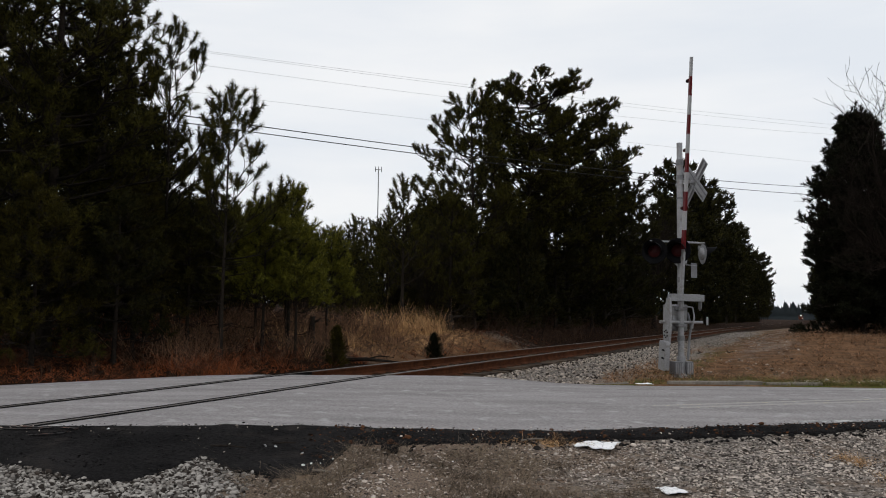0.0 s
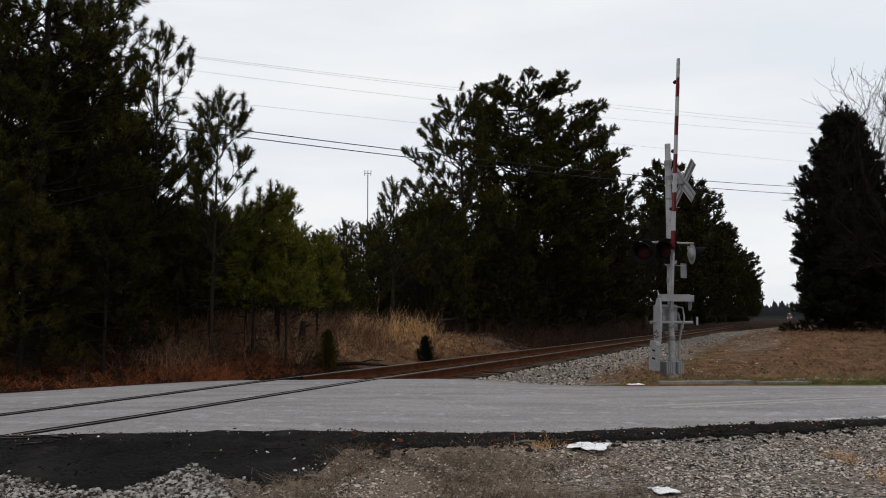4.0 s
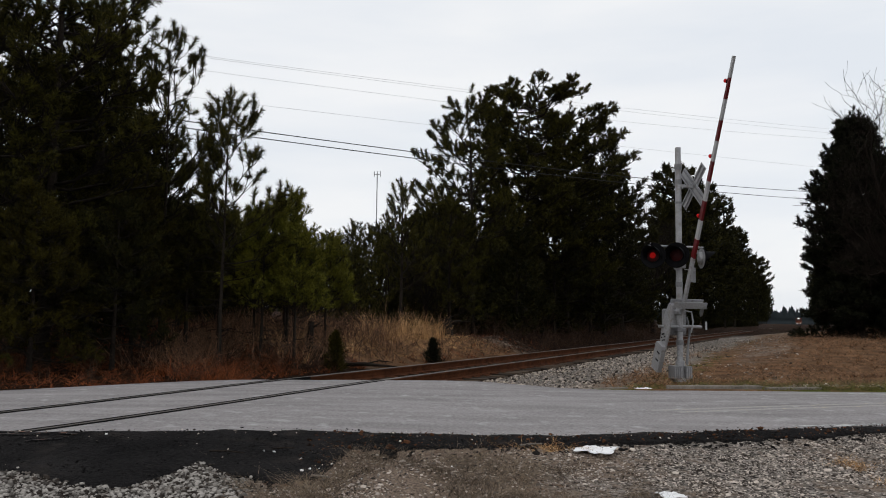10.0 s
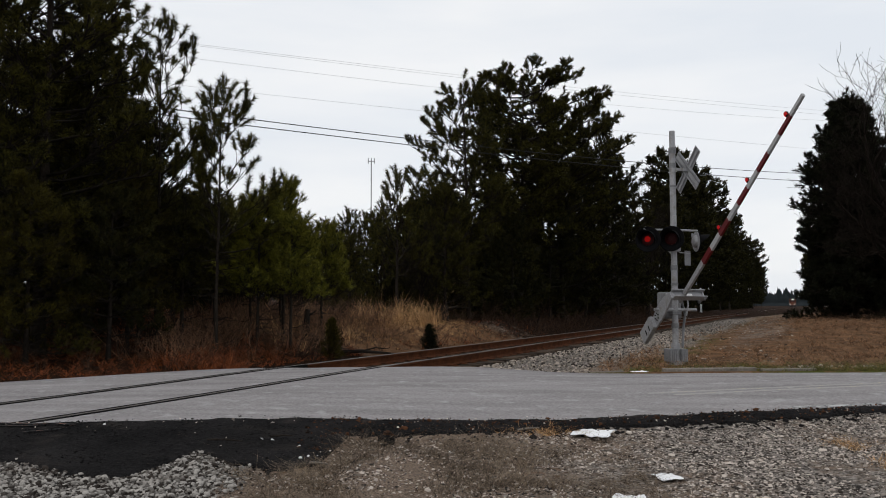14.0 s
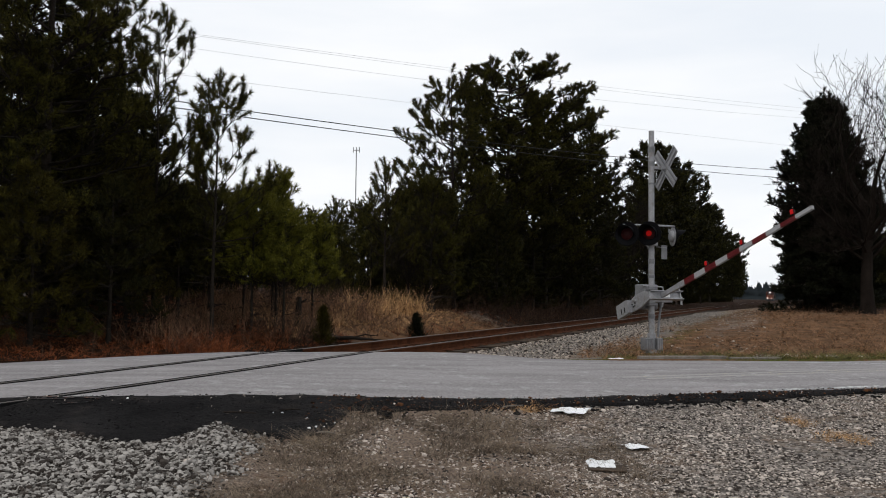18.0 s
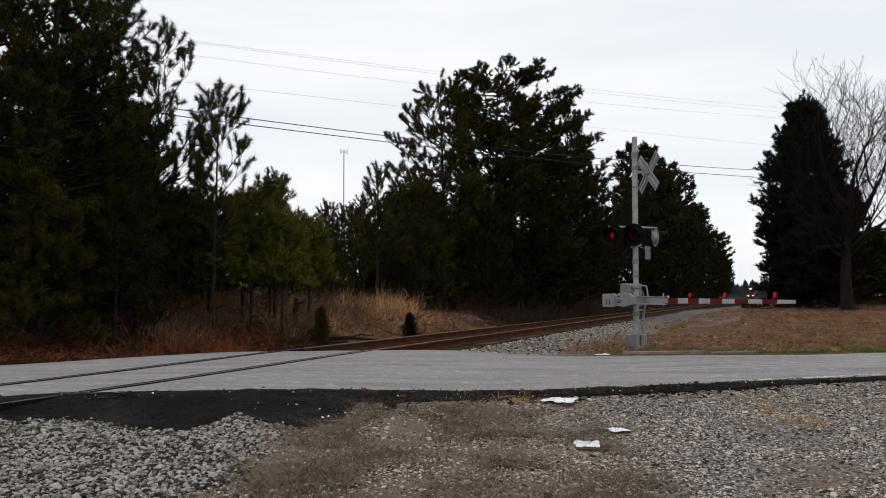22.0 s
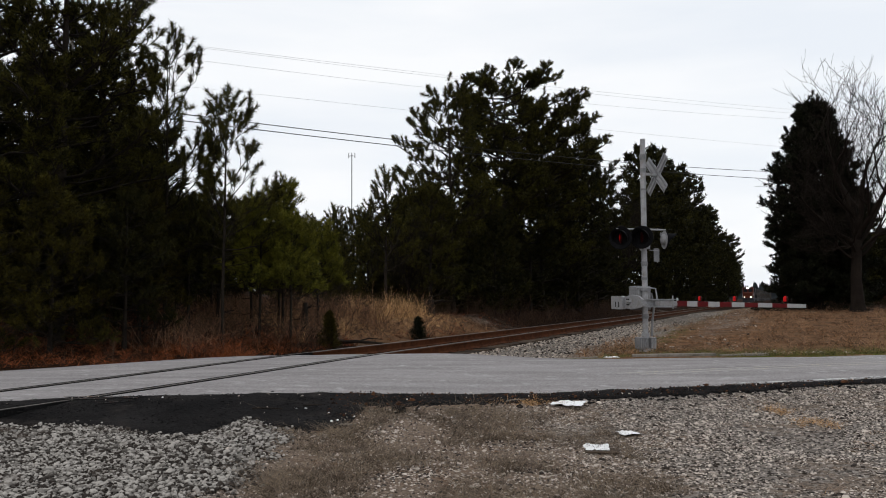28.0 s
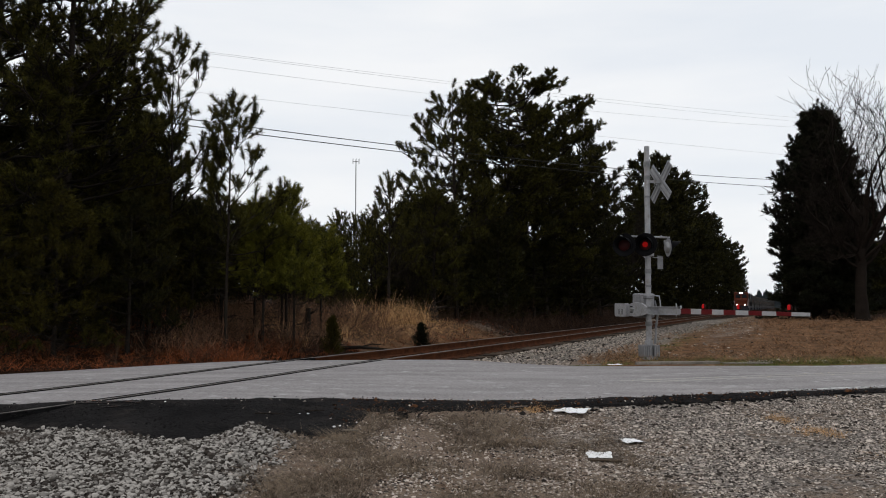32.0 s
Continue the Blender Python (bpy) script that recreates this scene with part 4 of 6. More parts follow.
brush_pine("pine_tree", 4.2, 38.5, 13.5, 16, M["pine"], BIG, [(0.2, 2.0), (0.5, 2.6), (0.75, 3.1), (0.92, 2.7), (1.0, 1.6)], 0.3, 92, (0.4, 0.25), 15, 3, CLUMP, 0.3, 0.0, 1.2, 1.1, 1.0, 0.4)
brush_pine("pine_tree", 6.9, 42.5, 13.2, 17, M["pine"], BIG, [(0.2, 2.6), (0.5, 3.2), (0.75, 3.3), (0.9, 2.6), (1.0, 1.3)], 0.2, 96, (0.4, 0.3), 15, 3, CLUMP, 0.3, 0.1, 1.2, 1.1, 1.0, 0.35)
WIDE = "broad dark pine with foliage low on the trunk"
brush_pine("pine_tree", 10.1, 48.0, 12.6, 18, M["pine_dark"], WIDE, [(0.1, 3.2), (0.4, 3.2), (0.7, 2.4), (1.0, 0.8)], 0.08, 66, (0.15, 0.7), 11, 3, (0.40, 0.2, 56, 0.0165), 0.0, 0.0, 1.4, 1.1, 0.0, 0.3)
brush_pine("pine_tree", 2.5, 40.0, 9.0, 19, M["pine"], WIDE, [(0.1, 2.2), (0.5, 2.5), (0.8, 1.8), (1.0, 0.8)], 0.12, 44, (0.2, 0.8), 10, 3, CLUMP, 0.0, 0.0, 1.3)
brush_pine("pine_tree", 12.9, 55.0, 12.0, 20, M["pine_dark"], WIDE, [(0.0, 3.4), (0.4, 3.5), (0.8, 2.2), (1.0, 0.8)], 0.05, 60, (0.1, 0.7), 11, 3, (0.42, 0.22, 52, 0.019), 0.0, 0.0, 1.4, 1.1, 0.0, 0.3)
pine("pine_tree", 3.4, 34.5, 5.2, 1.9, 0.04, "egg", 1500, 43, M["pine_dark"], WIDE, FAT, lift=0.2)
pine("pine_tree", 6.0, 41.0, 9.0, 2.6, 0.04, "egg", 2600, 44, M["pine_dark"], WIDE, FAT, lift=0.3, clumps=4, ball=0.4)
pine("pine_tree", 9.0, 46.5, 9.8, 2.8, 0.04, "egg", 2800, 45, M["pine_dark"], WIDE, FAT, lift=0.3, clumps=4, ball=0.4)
# dark dense evergreen on the far side of the field
brush_pine("evergreen_tree", 19.95, 36.5, 11.2, 21, M["cedar"], "dense dark evergreen with a pointed ragged crown",
           [(0.0, 2.55), (0.15, 2.75), (0.35, 2.65), (0.6, 2.05), (0.82, 1.15), (0.93, 0.55), (1.0, 0.15)], 0.015, 190, (-0.16, 0.75), 19, 3, (0.40, 0.18, 44, 0.021), 0.0, 0.0, 1.2, 1.1, 0.0, 0.12)

# distant pines, repeats of three grown ones
FILL = (7, 0.5, 0.075, 0.7)
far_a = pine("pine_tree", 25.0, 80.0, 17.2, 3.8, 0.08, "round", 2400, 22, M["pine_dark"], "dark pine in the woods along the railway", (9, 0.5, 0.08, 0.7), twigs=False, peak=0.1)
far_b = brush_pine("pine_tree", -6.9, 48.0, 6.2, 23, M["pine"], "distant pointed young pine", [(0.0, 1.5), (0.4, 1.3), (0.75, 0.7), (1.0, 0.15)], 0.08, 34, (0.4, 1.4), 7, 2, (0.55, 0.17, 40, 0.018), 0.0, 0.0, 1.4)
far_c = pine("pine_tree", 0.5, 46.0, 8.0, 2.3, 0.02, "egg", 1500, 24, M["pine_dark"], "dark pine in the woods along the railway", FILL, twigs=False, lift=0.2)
HA, HB, HC = 17.2 - ground_z(25, 80), 6.2 - ground_z(-6.9, 48), 8.0 - ground_z(0.5, 46)
rng = np.random.default_rng(77)
for x, y, t in [(39.5, 110, 19.6), (31.5, 97, 17.0), (56, 145, 18.6), (48, 128, 16.5), (91, 220, 19.5), (70, 178, 17.5), (120, 290, 19.0), (150, 360, 20),
                (190, 450, 21), (235, 560, 20), (14.3, 60, 8.5), (16.6, 66, 6.5), (19.5, 73, 8.0), (18.0, 70, 5.5), (29, 75, 12.5), (36, 100, 15.0), (62, 165, 17)]:
    s = across(x, y)
    if s > -4.2:
        x -= (s + 4.4) / N[0]
    place_copy(far_a, x, y, t, HA, rng.uniform(0, 360), rng.uniform(0.85, 1.1))
for x, y, t in [(-5.7, 50, 7.1), (-4.4, 48, 6.6), (-2.9, 40, 6.1), (-8.3, 46, 5.4), (-3.7, 54, 7.0), (-6.3, 42, 4.6), (-1.9, 44, 6.6), (-2.3, 33, 4.4), (-7.6, 39, 4.6),
                (-4.5, 35, 3.9), (-0.6, 38, 6.2), (-5.6, 31, 3.6), (-3.4, 30, 3.4), (-5.0, 44, 5.2), (-7.0, 52, 6.2), (-9.5, 52, 6.0)]:
    place_copy(far_b, x, y, t, HB, rng.uniform(0, 360), rng.uniform(0.8, 1.1))
for i in range(80):
    l = rng.uniform(34, 110)
    s = -rng.uniform(5.5, 15) - 0.12 * (l - 34)
    x, y, _ = on_track(l, s)
    if (x / y) < -0.03 and y < 45:
        continue
    place_copy(far_c, x, y, rng.uniform(4.5, 7.5) * (0.7 + 0.006 * l), HC, rng.uniform(0, 360), rng.uniform(0.9, 1.25))
for i in range(30):
    x, y = rng.uniform(-26, -7.5), rng.uniform(21, 40)
    place_copy(far_c, x, y, rng.uniform(4.0, 6.0), HC, rng.uniform(0, 360), rng.uniform(0.9, 1.2))
for i in range(46):
    x, y, _ = on_track(rng.uniform(38, 230), -rng.uniform(4.6, 6.5))
    place_copy(far_c, x, y, rng.uniform(1.8, 3.4), HC, rng.uniform(0, 360), rng.uniform(1.3, 1.9))
for i in range(26):
    x, y, _ = on_track(rng.uniform(27, 42), -rng.uniform(5.0, 8.5))
    place_copy(far_c, x, y, 0.6 + rng.uniform(1.0, 2.0), HC, rng.uniform(0, 360), rng.uniform(1.2, 1.8))
for i in range(26):
    x, y, _ = on_track(rng.uniform(62, 210), rng.uniform(13.5, 22))
    place_copy(far_c, x, y, rng.uniform(3.5, 8.0), HC, rng.uniform(0, 360), rng.uniform(1.0, 1.4))
# right-hand woods along the far line
for l, s, t in [(95, 16, 13), (120, 14, 15), (150, 14, 16), (185, 12, 16), (225, 12, 17), (280, 11, 18), (340, 11, 19), (420, 11, 20), (520, 11, 20), (640, 11, 20)]:
    x, y, _ = on_track(l, s)
    place_copy(far_a, x, y, t, HA, rng.uniform(0, 360), 1.0)


def distant_woods():
    """A far ring of ragged treetops all round, so far off that it does not shift."""
    rng = np.random.default_rng(5)
    tris = []
    for ring, (dist, height) in enumerate([(860, 15.0), (930, 20.0), (1000, 24.0)]):
        a = np.linspace(0, 2 * np.pi, 1500, endpoint=False) + rng.uniform(0, 0.004, 1500)
        h = height * rng.uniform(0.72, 1.08, 1500)
        w = rng.uniform(4, 8, 1500)
        c = np.stack([np.sin(a) * dist, np.cos(a) * dist, np.zeros_like(a)], 1)
        t = np.stack([np.cos(a), -np.sin(a), np.zeros_like(a)], 1)
        up = np.array([0, 0, 1.0])
        tris.append(np.stack([c - t * w[:, None] - up, c + t * w[:, None] - up, c + up * h[:, None]], 1))
        tris.append(np.stack([c - t * w[:, None] * 0.7 + up * h[:, None] * 0.3, c + t * w[:, None] * 0.7 + up * h[:, None] * 0.3, c + up * h[:, None] * 0.92 + t], 1))
    ob = part("distant_woods", tri_mesh("distant_woods", np.concatenate(tris)), M["haze_woods"])
    tagged(ob, "hazy grey-green woods on the horizon", "woods", kind="structure")


M["haze_woods"] = surf("hazy_far_woods", (0.02, 0.027, 0.030), (0.042, 0.05, 0.055), 0.05, 0.01, 0.95, 0.0)
distant_woods()


def bare_tree(x, y, height, seed):
    """A leafless spreading tree: trunk, rising limbs and fine twigs."""
    rng = np.random.default_rng(seed)
    tree = empty("bare_tree", pose(x, y, ground_z(x, y)), "leafless grey spreading tree at the field's edge", "tree")
    trunk, limbs, twigs = [], [], []

    def grow(p, d, length, radius, depth):
        k = 4
        pts = [p]
        for i in range(k):
            d = unit(d + rng.normal(0, 0.17, 3) + np.array([0, 0, 0.05]))
            pts.append(pts[-1] + d * length / k)
        rad = np.linspace(radius, radius * 0.68, k + 1)
        (limbs if depth < 3 else twigs).append((np.array(pts), rad))
        if depth >= 6:
            return
        for j in range(3):
            i = k if j == 0 else rng.integers(1, k + 1)
            ax = unit(np.cross(d, rng.normal(0, 1, 3)))
            bend = rng.uniform(0.08, 0.3) if j == 0 else rng.uniform(0.4, 0.85)
            nd = unit(d * math.cos(bend) + ax * math.sin(bend) + np.array([0, 0, 0.12]))
            grow(pts[i], nd, length * rng.uniform(0.66, 0.84), max(0.0085, rad[i] * (0.74 if j == 0 else 0.55)), depth + 1)

    stem = np.array([[0, 0, -0.15], [0.02, 0, 0.4], [0.0, 0.02, 1.4], [0.06, 0, 2.5], [0.1, 0, 3.3]])
    trunk.append((stem, np.array([0.40, 0.28, 0.23, 0.21, 0.18])))
    # azimuth, lean off the upright, where on the trunk, length, girth
    for az, lean, at_z, length, girth in ((0.3, 0.35, 3.2, 3.0, 0.17), (3.0, 0.2, 3.2, 2.7, 0.16), (1.7, 0.2, 3.3, 3.2, 0.17), (4.6, 0.35, 3.1, 2.9, 0.15),
                                          (0.0, 0.75, 2.9, 2.8, 0.12), (3.3, 0.6, 2.9, 2.0, 0.11), (5.5, 0.8, 2.6, 2.6, 0.10), (2.2, 0.9, 2.7, 2.6, 0.1),
                                          (3.15, 1.2, 2.3, 1.3, 0.085), (0.2, 1.2, 2.3, 2.6, 0.09), (3.7, 1.1, 2.6, 1.3, 0.08), (3.4, 1.3, 2.9, 1.35, 0.08), (2.9, 1.25, 3.1, 1.35, 0.08)):
        d = np.array([math.cos(az) * math.sin(lean), math.sin(az) * math.sin(lean), math.cos(lean)])
        start = np.array([np.interp(at_z, stem[:, 2], stem[:, k]) for k in range(3)])
        grow(start, d, length * height / 12.5, girth * 0.8, 1)
    part("trunk", array_mesh("trunk", *tubes(trunk, 12)), M["greybark"], tree, smooth=True)
    part("branchwork", array_mesh("branchwork", *tubes(limbs, 6)), M["greybark"], tree, smooth=True)
    part("twigwork", array_mesh("twigwork", *tubes(twigs, 3)), M["greybark"], tree)
    return tree


oak = bare_tree(19.2, 32.0, 11.3, 8)
for x, y, k, a in ((17.4, 63.5, 0.95, 40), (-0.6, 30.0, 0.36, 120), (-4.6, 24.0, 0.28, 200)):
    copy_thing(oak, pose(x, y, ground_z(x, y), 0, 0, a) @ Matrix.Diagonal((k * 0.75, k * 0.75, k, 1)))
dead = empty("dead_branch", pose(4.25, 33.4, ground_z(4.25, 33.4)), "pale bent dead branch standing in the brush", "branch")
part("stem", tube_bm([(0, 0, -0.1), (0.06, 0, 0.4), (0.2, 0, 0.75), (-0.1, 0.05, 0.95)], [0.03, 0.027, 0.02, 0.01], 7), M["greybark"], dead)
part("fork", tube_bm([(0.05, 0, 0.35), (-0.2, 0, 0.6), (-0.15, 0.02, 0.8)], [0.018, 0.015, 0.008], 6), M["greybark"], dead)


# ---------------------------------------------------------------- grass and brush
def blades(name, places, rng, height, width, material, label, category="grass", lean=0.35, clump=1):
    """Grass blades as bent slivers, two triangles each."""
    p = np.repeat(places, clump, 0)
    n = len(p)
    p = p + np.concatenate([rng.normal(0, 0.03, (n, 2)), np.full((n, 1), -0.01)], 1)
    h = height * (np.exp(rng.normal(0, 0.25, n)) * np.repeat(np.exp(rng.normal(0, 0.25, len(places))), clump))[:, None]
    a = rng.uniform(0, 2 * np.pi, n)
    side = np.stack([np.cos(a), np.sin(a), np.zeros(n)], 1) * width
    tilt = rng.normal(0, lean, (n, 2)) + np.repeat(rng.normal(0, 0.6 * lean, (len(places), 2)), clump, 0)
    bend = np.concatenate([tilt, np.ones((n, 1))], 1)
    mid = p + bend * h * 0.55
    tip = mid + np.concatenate([tilt * 2.2, np.full((n, 1), 0.75)], 1) * h * 0.5
    t = np.concatenate([np.stack([p - side, p + side, mid], 1), np.stack([mid - side * 0.5, mid + side * 0.5, tip], 1)])
    ob = part(name, tri_mesh(name, t), material)
    return tagged(ob, label, category, kind="stuff")


def brush(name, places, rng, height, material, label, stems=6):
    """Tangles of thin leafless stems."""
    paths = []
    for p in places:
        for _ in range(stems):
            d = unit(np.array([*rng.normal(0, 0.6, 2), 1.0]))
            h = height * rng.uniform(0.5, 1.3)
            a = np.array(p) + np.array([*rng.normal(0, 0.12, 2), -0.02])
            b = a + d * h * 0.5 + rng.normal(0, 0.07 * h, 3)
            c = b + unit(d + rng.normal(0, 0.5, 3)) * h * 0.5
            paths.append((np.stack([a, b, c]), np.array([0.006, 0.004, 0.002]) * (0.7 + 0.5 * height)))
            e = b + unit(d + rng.normal(0, 0.9, 3)) * h * 0.35
            paths.append((np.stack([b, (b + e) / 2, e]), np.array([0.004, 0.003, 0.002]) * (0.7 + 0.5 * height)))
    ob = part(name, array_mesh(name, *tubes(paths, 3)), material)
    return tagged(ob, label, "brush", kind="stuff")


rng = np.random.default_rng(21)


def bank(x, y):
    s, l = across(x, y), along(x, y)
    return ease(-2.7, -3.8, s) * ease(-10.5, -7.0, s) * ease(14.5, 17.0, l) * ease(29, 24, l)


clumps = spots(1500, -6, 3.0, 17, 28, rng, lambda x, y: bank(x, y) * ease(-3.9, -4.6, across(x, y)) * ease(-0.05, 0.3, noise.noise((x * 1.3, y * 1.3, 2)) + 0.35 * ease(-2.6, -1.2, x) - 0.45 * ease(-2.0, -3.2, x)))
blades("straw_grass", clumps, rng, 0.60, 0.008, M["straw"], "tall dry straw-coloured grass on the bank", lean=0.2, clump=22)
turf = spots(5000, -6, 4.0, 16.5, 30, rng, bank)
blades("dead_grass", turf, rng, 0.13, 0.006, M["straw"], "matted dead grass on the bank", lean=0.7, clump=6)
clumps = spots(170, -6.8, -2.2, 18.2, 22.5, rng, lambda x, y: (1.0 if across(x, y) < -3.2 else 0.0) * ease(0.12, 0.35, noise.noise((x * 1.1, y * 1.1, 22))))
blades("straw_grass", clumps, rng, 0.42, 0.008, M["straw"], "orange dry grass tufts among the young pines", lean=0.2, clump=14)
thicket = spots(1100, -6.5, 0.5, 16.0, 24.0, rng, lambda x, y: (0.9 if across(x, y) < -3.4 else 0.0) * ease(-0.3, 0.2, noise.noise((x * 0.8, y * 0.8, 27))))
brush("undergrowth", thicket, rng, 0.85, M["bramble"], "grey-brown leafless brambles under the young pines", 6)
fern = spots(700, -5.4, -0.8, 13.0, 20.5, rng, lambda x, y: (1.0 if across(x, y) < -2.5 and y > far(x) + 0.3 else 0.0) * ease(-0.2, 0.25, noise.noise((x * 0.9, y * 0.9, 33))) * ease(20.5, 16, y))
blades("bracken", fern, rng, 0.24, 0.011, M["litter"], "rust-red dead bracken at the wood's edge", "bracken", lean=0.55, clump=26)
field = spots(26000, 3, 34, 12.8, 46, rng,
              lambda x, y: 0.0 if across(x, y) < 3.6 or y < far(x) + 0.9 + 0.8 * noise.noise((x * 0.8, 2, 2)) else min(1.0, (17 / y) ** 1.6) * (0.3 + 0.7 * ease(-0.3, 0.4, noise.noise((x * 0.5, y * 0.5, 6)))) * (1 - 0.85 * ease(2.1, 1.0, abs(across(x, y) - 5.3 + 1.4 * noise.noise((x * 0.5, y * 0.25, 6)))) * ease(17, 22, y)))
blades("field_grass", field, rng, 0.10, 0.011, M["dead"], "short dormant grass on the verge", lean=0.8, clump=8)
clumps = spots(900, 6, 34, 14.5, 40, rng, lambda x, y: 0.0 if across(x, y) < 7.4 else ease(0.0, 0.35, noise.noise((x * 0.45, y * 0.45, 41))))
blades("field_grass", clumps, rng, 0.17, 0.010, M["dead"], "taller rusty tufts of dormant grass in the field", lean=0.5, clump=16)
verge = spots(2800, 4.3, 11, 12.7, 15.6, rng, lambda x, y: ease(0.15, 0.5, y - far(x)) * ease(2.2, 0.7, y - far(x)) * 0.8)
blades("verge_grass", verge, rng, 0.105, 0.008, M["green"], "low olive-green grass along the road edge", lean=0.6, clump=6)
tuft = spots(2600, -1.7, 1.6, 2.6, 7.2, rng, lambda x, y: ease(-1.45, -1.1, x + 0.25 * noise.noise((y * 2, 0, 1))) * ease(-0.15, 0.25, noise.noise((x * 1.3, y * 1.3, 12)) + 0.35 * ease(-0.3, -1.0, x))
             * ease(0.0, 0.3, float(np.interp(x, *TAR_EDGE)) - y))
blades("dead_grass", tuft, rng, 0.085, 0.0032, M["lot_grass"], "flattened dead grass on the dirt lot", lean=0.75, clump=15)
tuft = spots(420, 0, 8, 3, 9.5, rng, lambda x, y: ease(0.3, 0.5, noise.noise((x * 0.9, y * 2.0, 31))) * ease(0.0, 0.3, float(np.interp(x, *TAR_EDGE)) - y))
blades("dead_grass", tuft, rng, 0.04, 0.0035, M["straw"], "small tufts of straw on the gravel", lean=0.9, clump=10)


tuft = np.array([(3.72 + dx, 7.05 + dy, ground_z(3.72, 7.05)) for dx, dy in rng.normal(0, 0.10, (40, 2))] + [(3.75 + dx, 6.25 + dy, ground_z(3.75, 6.25)) for dx, dy in rng.normal(0, 0.12, (36, 2))]
                + [(1.0 + dx * 2, 7.45 + dy, ground_z(1.0, 7.45)) for dx, dy in rng.normal(0, 0.10, (40, 2))])
blades("dead_grass", tuft, rng, 0.05, 0.003, M["straw"], "orange-brown tufts of dry grass on the gravel", lean=0.8, clump=12)


def woods(x, y):
    s = across(x, y)
    return (1.0 if s < -2.6 and y > float(np.interp(x, *FAR_EDGE)) + 0.25 else 0.0) * (1 - 0.93 * bank(x, y))


floor = spots(12000, -14, 12, 11.5, 34, rng, lambda x, y: woods(x, y) * min(1.0, (18 / y) ** 2))
blades("leaf_litter", floor, rng, 0.12, 0.012, M["litter"], "rust-red pine straw and bracken on the wood floor", "leaf litter", lean=0.9, clump=6)
stems = spots(2200, -13, 16, 12.5, 42, rng, lambda x, y: woods(x, y) * 0.8)
brush("undergrowth", stems, rng, 0.55, M["twig"], "brown leafless brambles at the wood's edge", 5)
stems = spots(2400, -9, 24, 16, 70, rng, lambda x, y: (1.0 if -9 < across(x, y) < -2.4 else 0.0) * (1 - 0.8 * bank(x, y) * ease(-3.4, -2.6, x)))
brush("undergrowth", stems, rng, 1.1, M["twig"], "brown leafless brush on the bank", 5)
stems = spots(900, 12, 44, 30, 66, rng, lambda x, y: (1.0 if across(x, y) > 8.3 else 0.0) * ease(29, 36, y) * ease(0.0, 0.3, noise.noise((x * 0.4, y * 0.4, 8)) + 0.2))
brush("undergrowth", stems, rng, 0.6, M["twig"], "brown brush under the evergreen", 6)
weeds = spots(40, 20.0, 23, 38, 41.5, rng, lambda x, y: 0.8)
blades("straw_grass", weeds, rng, 0.42, 0.012, M["dead"], "rusty dry weeds before the evergreen", lean=0.2, clump=10)


def shrub(name, x, y, h, r, seed, label, leaf):
    rng = np.random.default_rng(seed)
    z0 = ground_z(x, y)
    bush = empty(name, pose(x, y, z0 - 0.03), label, "shrub")
    part("stem", array_mesh("stem", *tubes([(np.array([[0, 0, -0.05], [0.02, 0, h * 0.4], [0, 0.01, h * 0.95]]), np.array([0.03, 0.02, 0.006]))], 6)), M["bark"], bush)
    n = int(2200 * r * h) + 160
    t = rng.uniform(0.03, 1, n)
    a = rng.uniform(0, 2 * np.pi, n)
    rr = r * np.sqrt(rng.uniform(0.1, 1, n)) * (1 - t) ** 0.5 * np.minimum(1, 0.55 + 3 * t) * (0.75 + 0.3 * np.sin(3 * a + 9 * t + seed) + 0.2 * np.sin(7 * a - 17 * t))
    pos = np.stack([rr * np.cos(a), rr * np.sin(a), t * h], 1)
    way = unit(np.stack([np.cos(a), np.sin(a), np.full(n, 0.9)], 1))
    part("foliage", tri_mesh("foliage", tuft_tris(pos, way, rng, 12, 0.09, 0.005, 0.6)), leaf, bush)


shrub("cedar_shrub", -0.24, 22.6, 0.74, 0.36, 1, "small dark conical cedar on the grassy bank", M["cedar"])
shrub("cedar_shrub", -2.5, 18.3, 0.95, 0.34, 2, "ragged olive-brown cedar shrub beside the railway", M["bough"])


def snag(x, y, h, r, lean, label):
    z0 = ground_z(x, y)
    rng = np.random.default_rng(int(abs(x) * 100))
    ob = empty("tree_stump", pose(x, y, z0 - 0.05), label, "stump")
    pts = [(0, 0, 0), (lean * 0.4, 0, h * 0.5), (lean, 0.02, h)]
    part("trunk", tube_bm(pts, [r * 1.3, r, r * 0.8], 9), M["bark"], ob)
    part("broken_branch", tube_bm([(lean * 0.8, 0, h * 0.8), (lean + r * 1.6, 0, h * 0.88), (lean + r * 2.6, 0.03, h * 0.95)], [r * 0.45, r * 0.35, r * 0.15], 6), M["bark"], ob)


snag(-3.3, 19.4, 0.85, 0.085, 0.02, "short broken grey snag on the bank")
snag(0.2, 28.6, 0.7, 0.2, 0.03, "dark rotten stump in the grass")
log = empty("fallen_log", pose(-1.95, 18.9, ground_z(-1.95, 18.9) + 0.10, 0, 0, -18), "fallen grey branch lying on the bank", "log")
part("stem", tube_bm([(-0.5, 0, 0.02), (0.1, 0.02, 0.05), (0.95, 0, 0.0)], [0.05, 0.045, 0.02], 8), M["bark"], log)
part("side_branch", tube_bm([(0.1, 0.02, 0.05), (0.4, 0.15, 0.13), (0.75, 0.2, 0.1)], [0.025, 0.018, 0.008], 6), M["bark"], log)


# ---------------------------------------------------------------- crossing signal
SIGNAL = pose(4.80, 15.55, -0.17, 0, 0.5, 0) @ pose(0, 0, 0, 0, 0, 10.1)
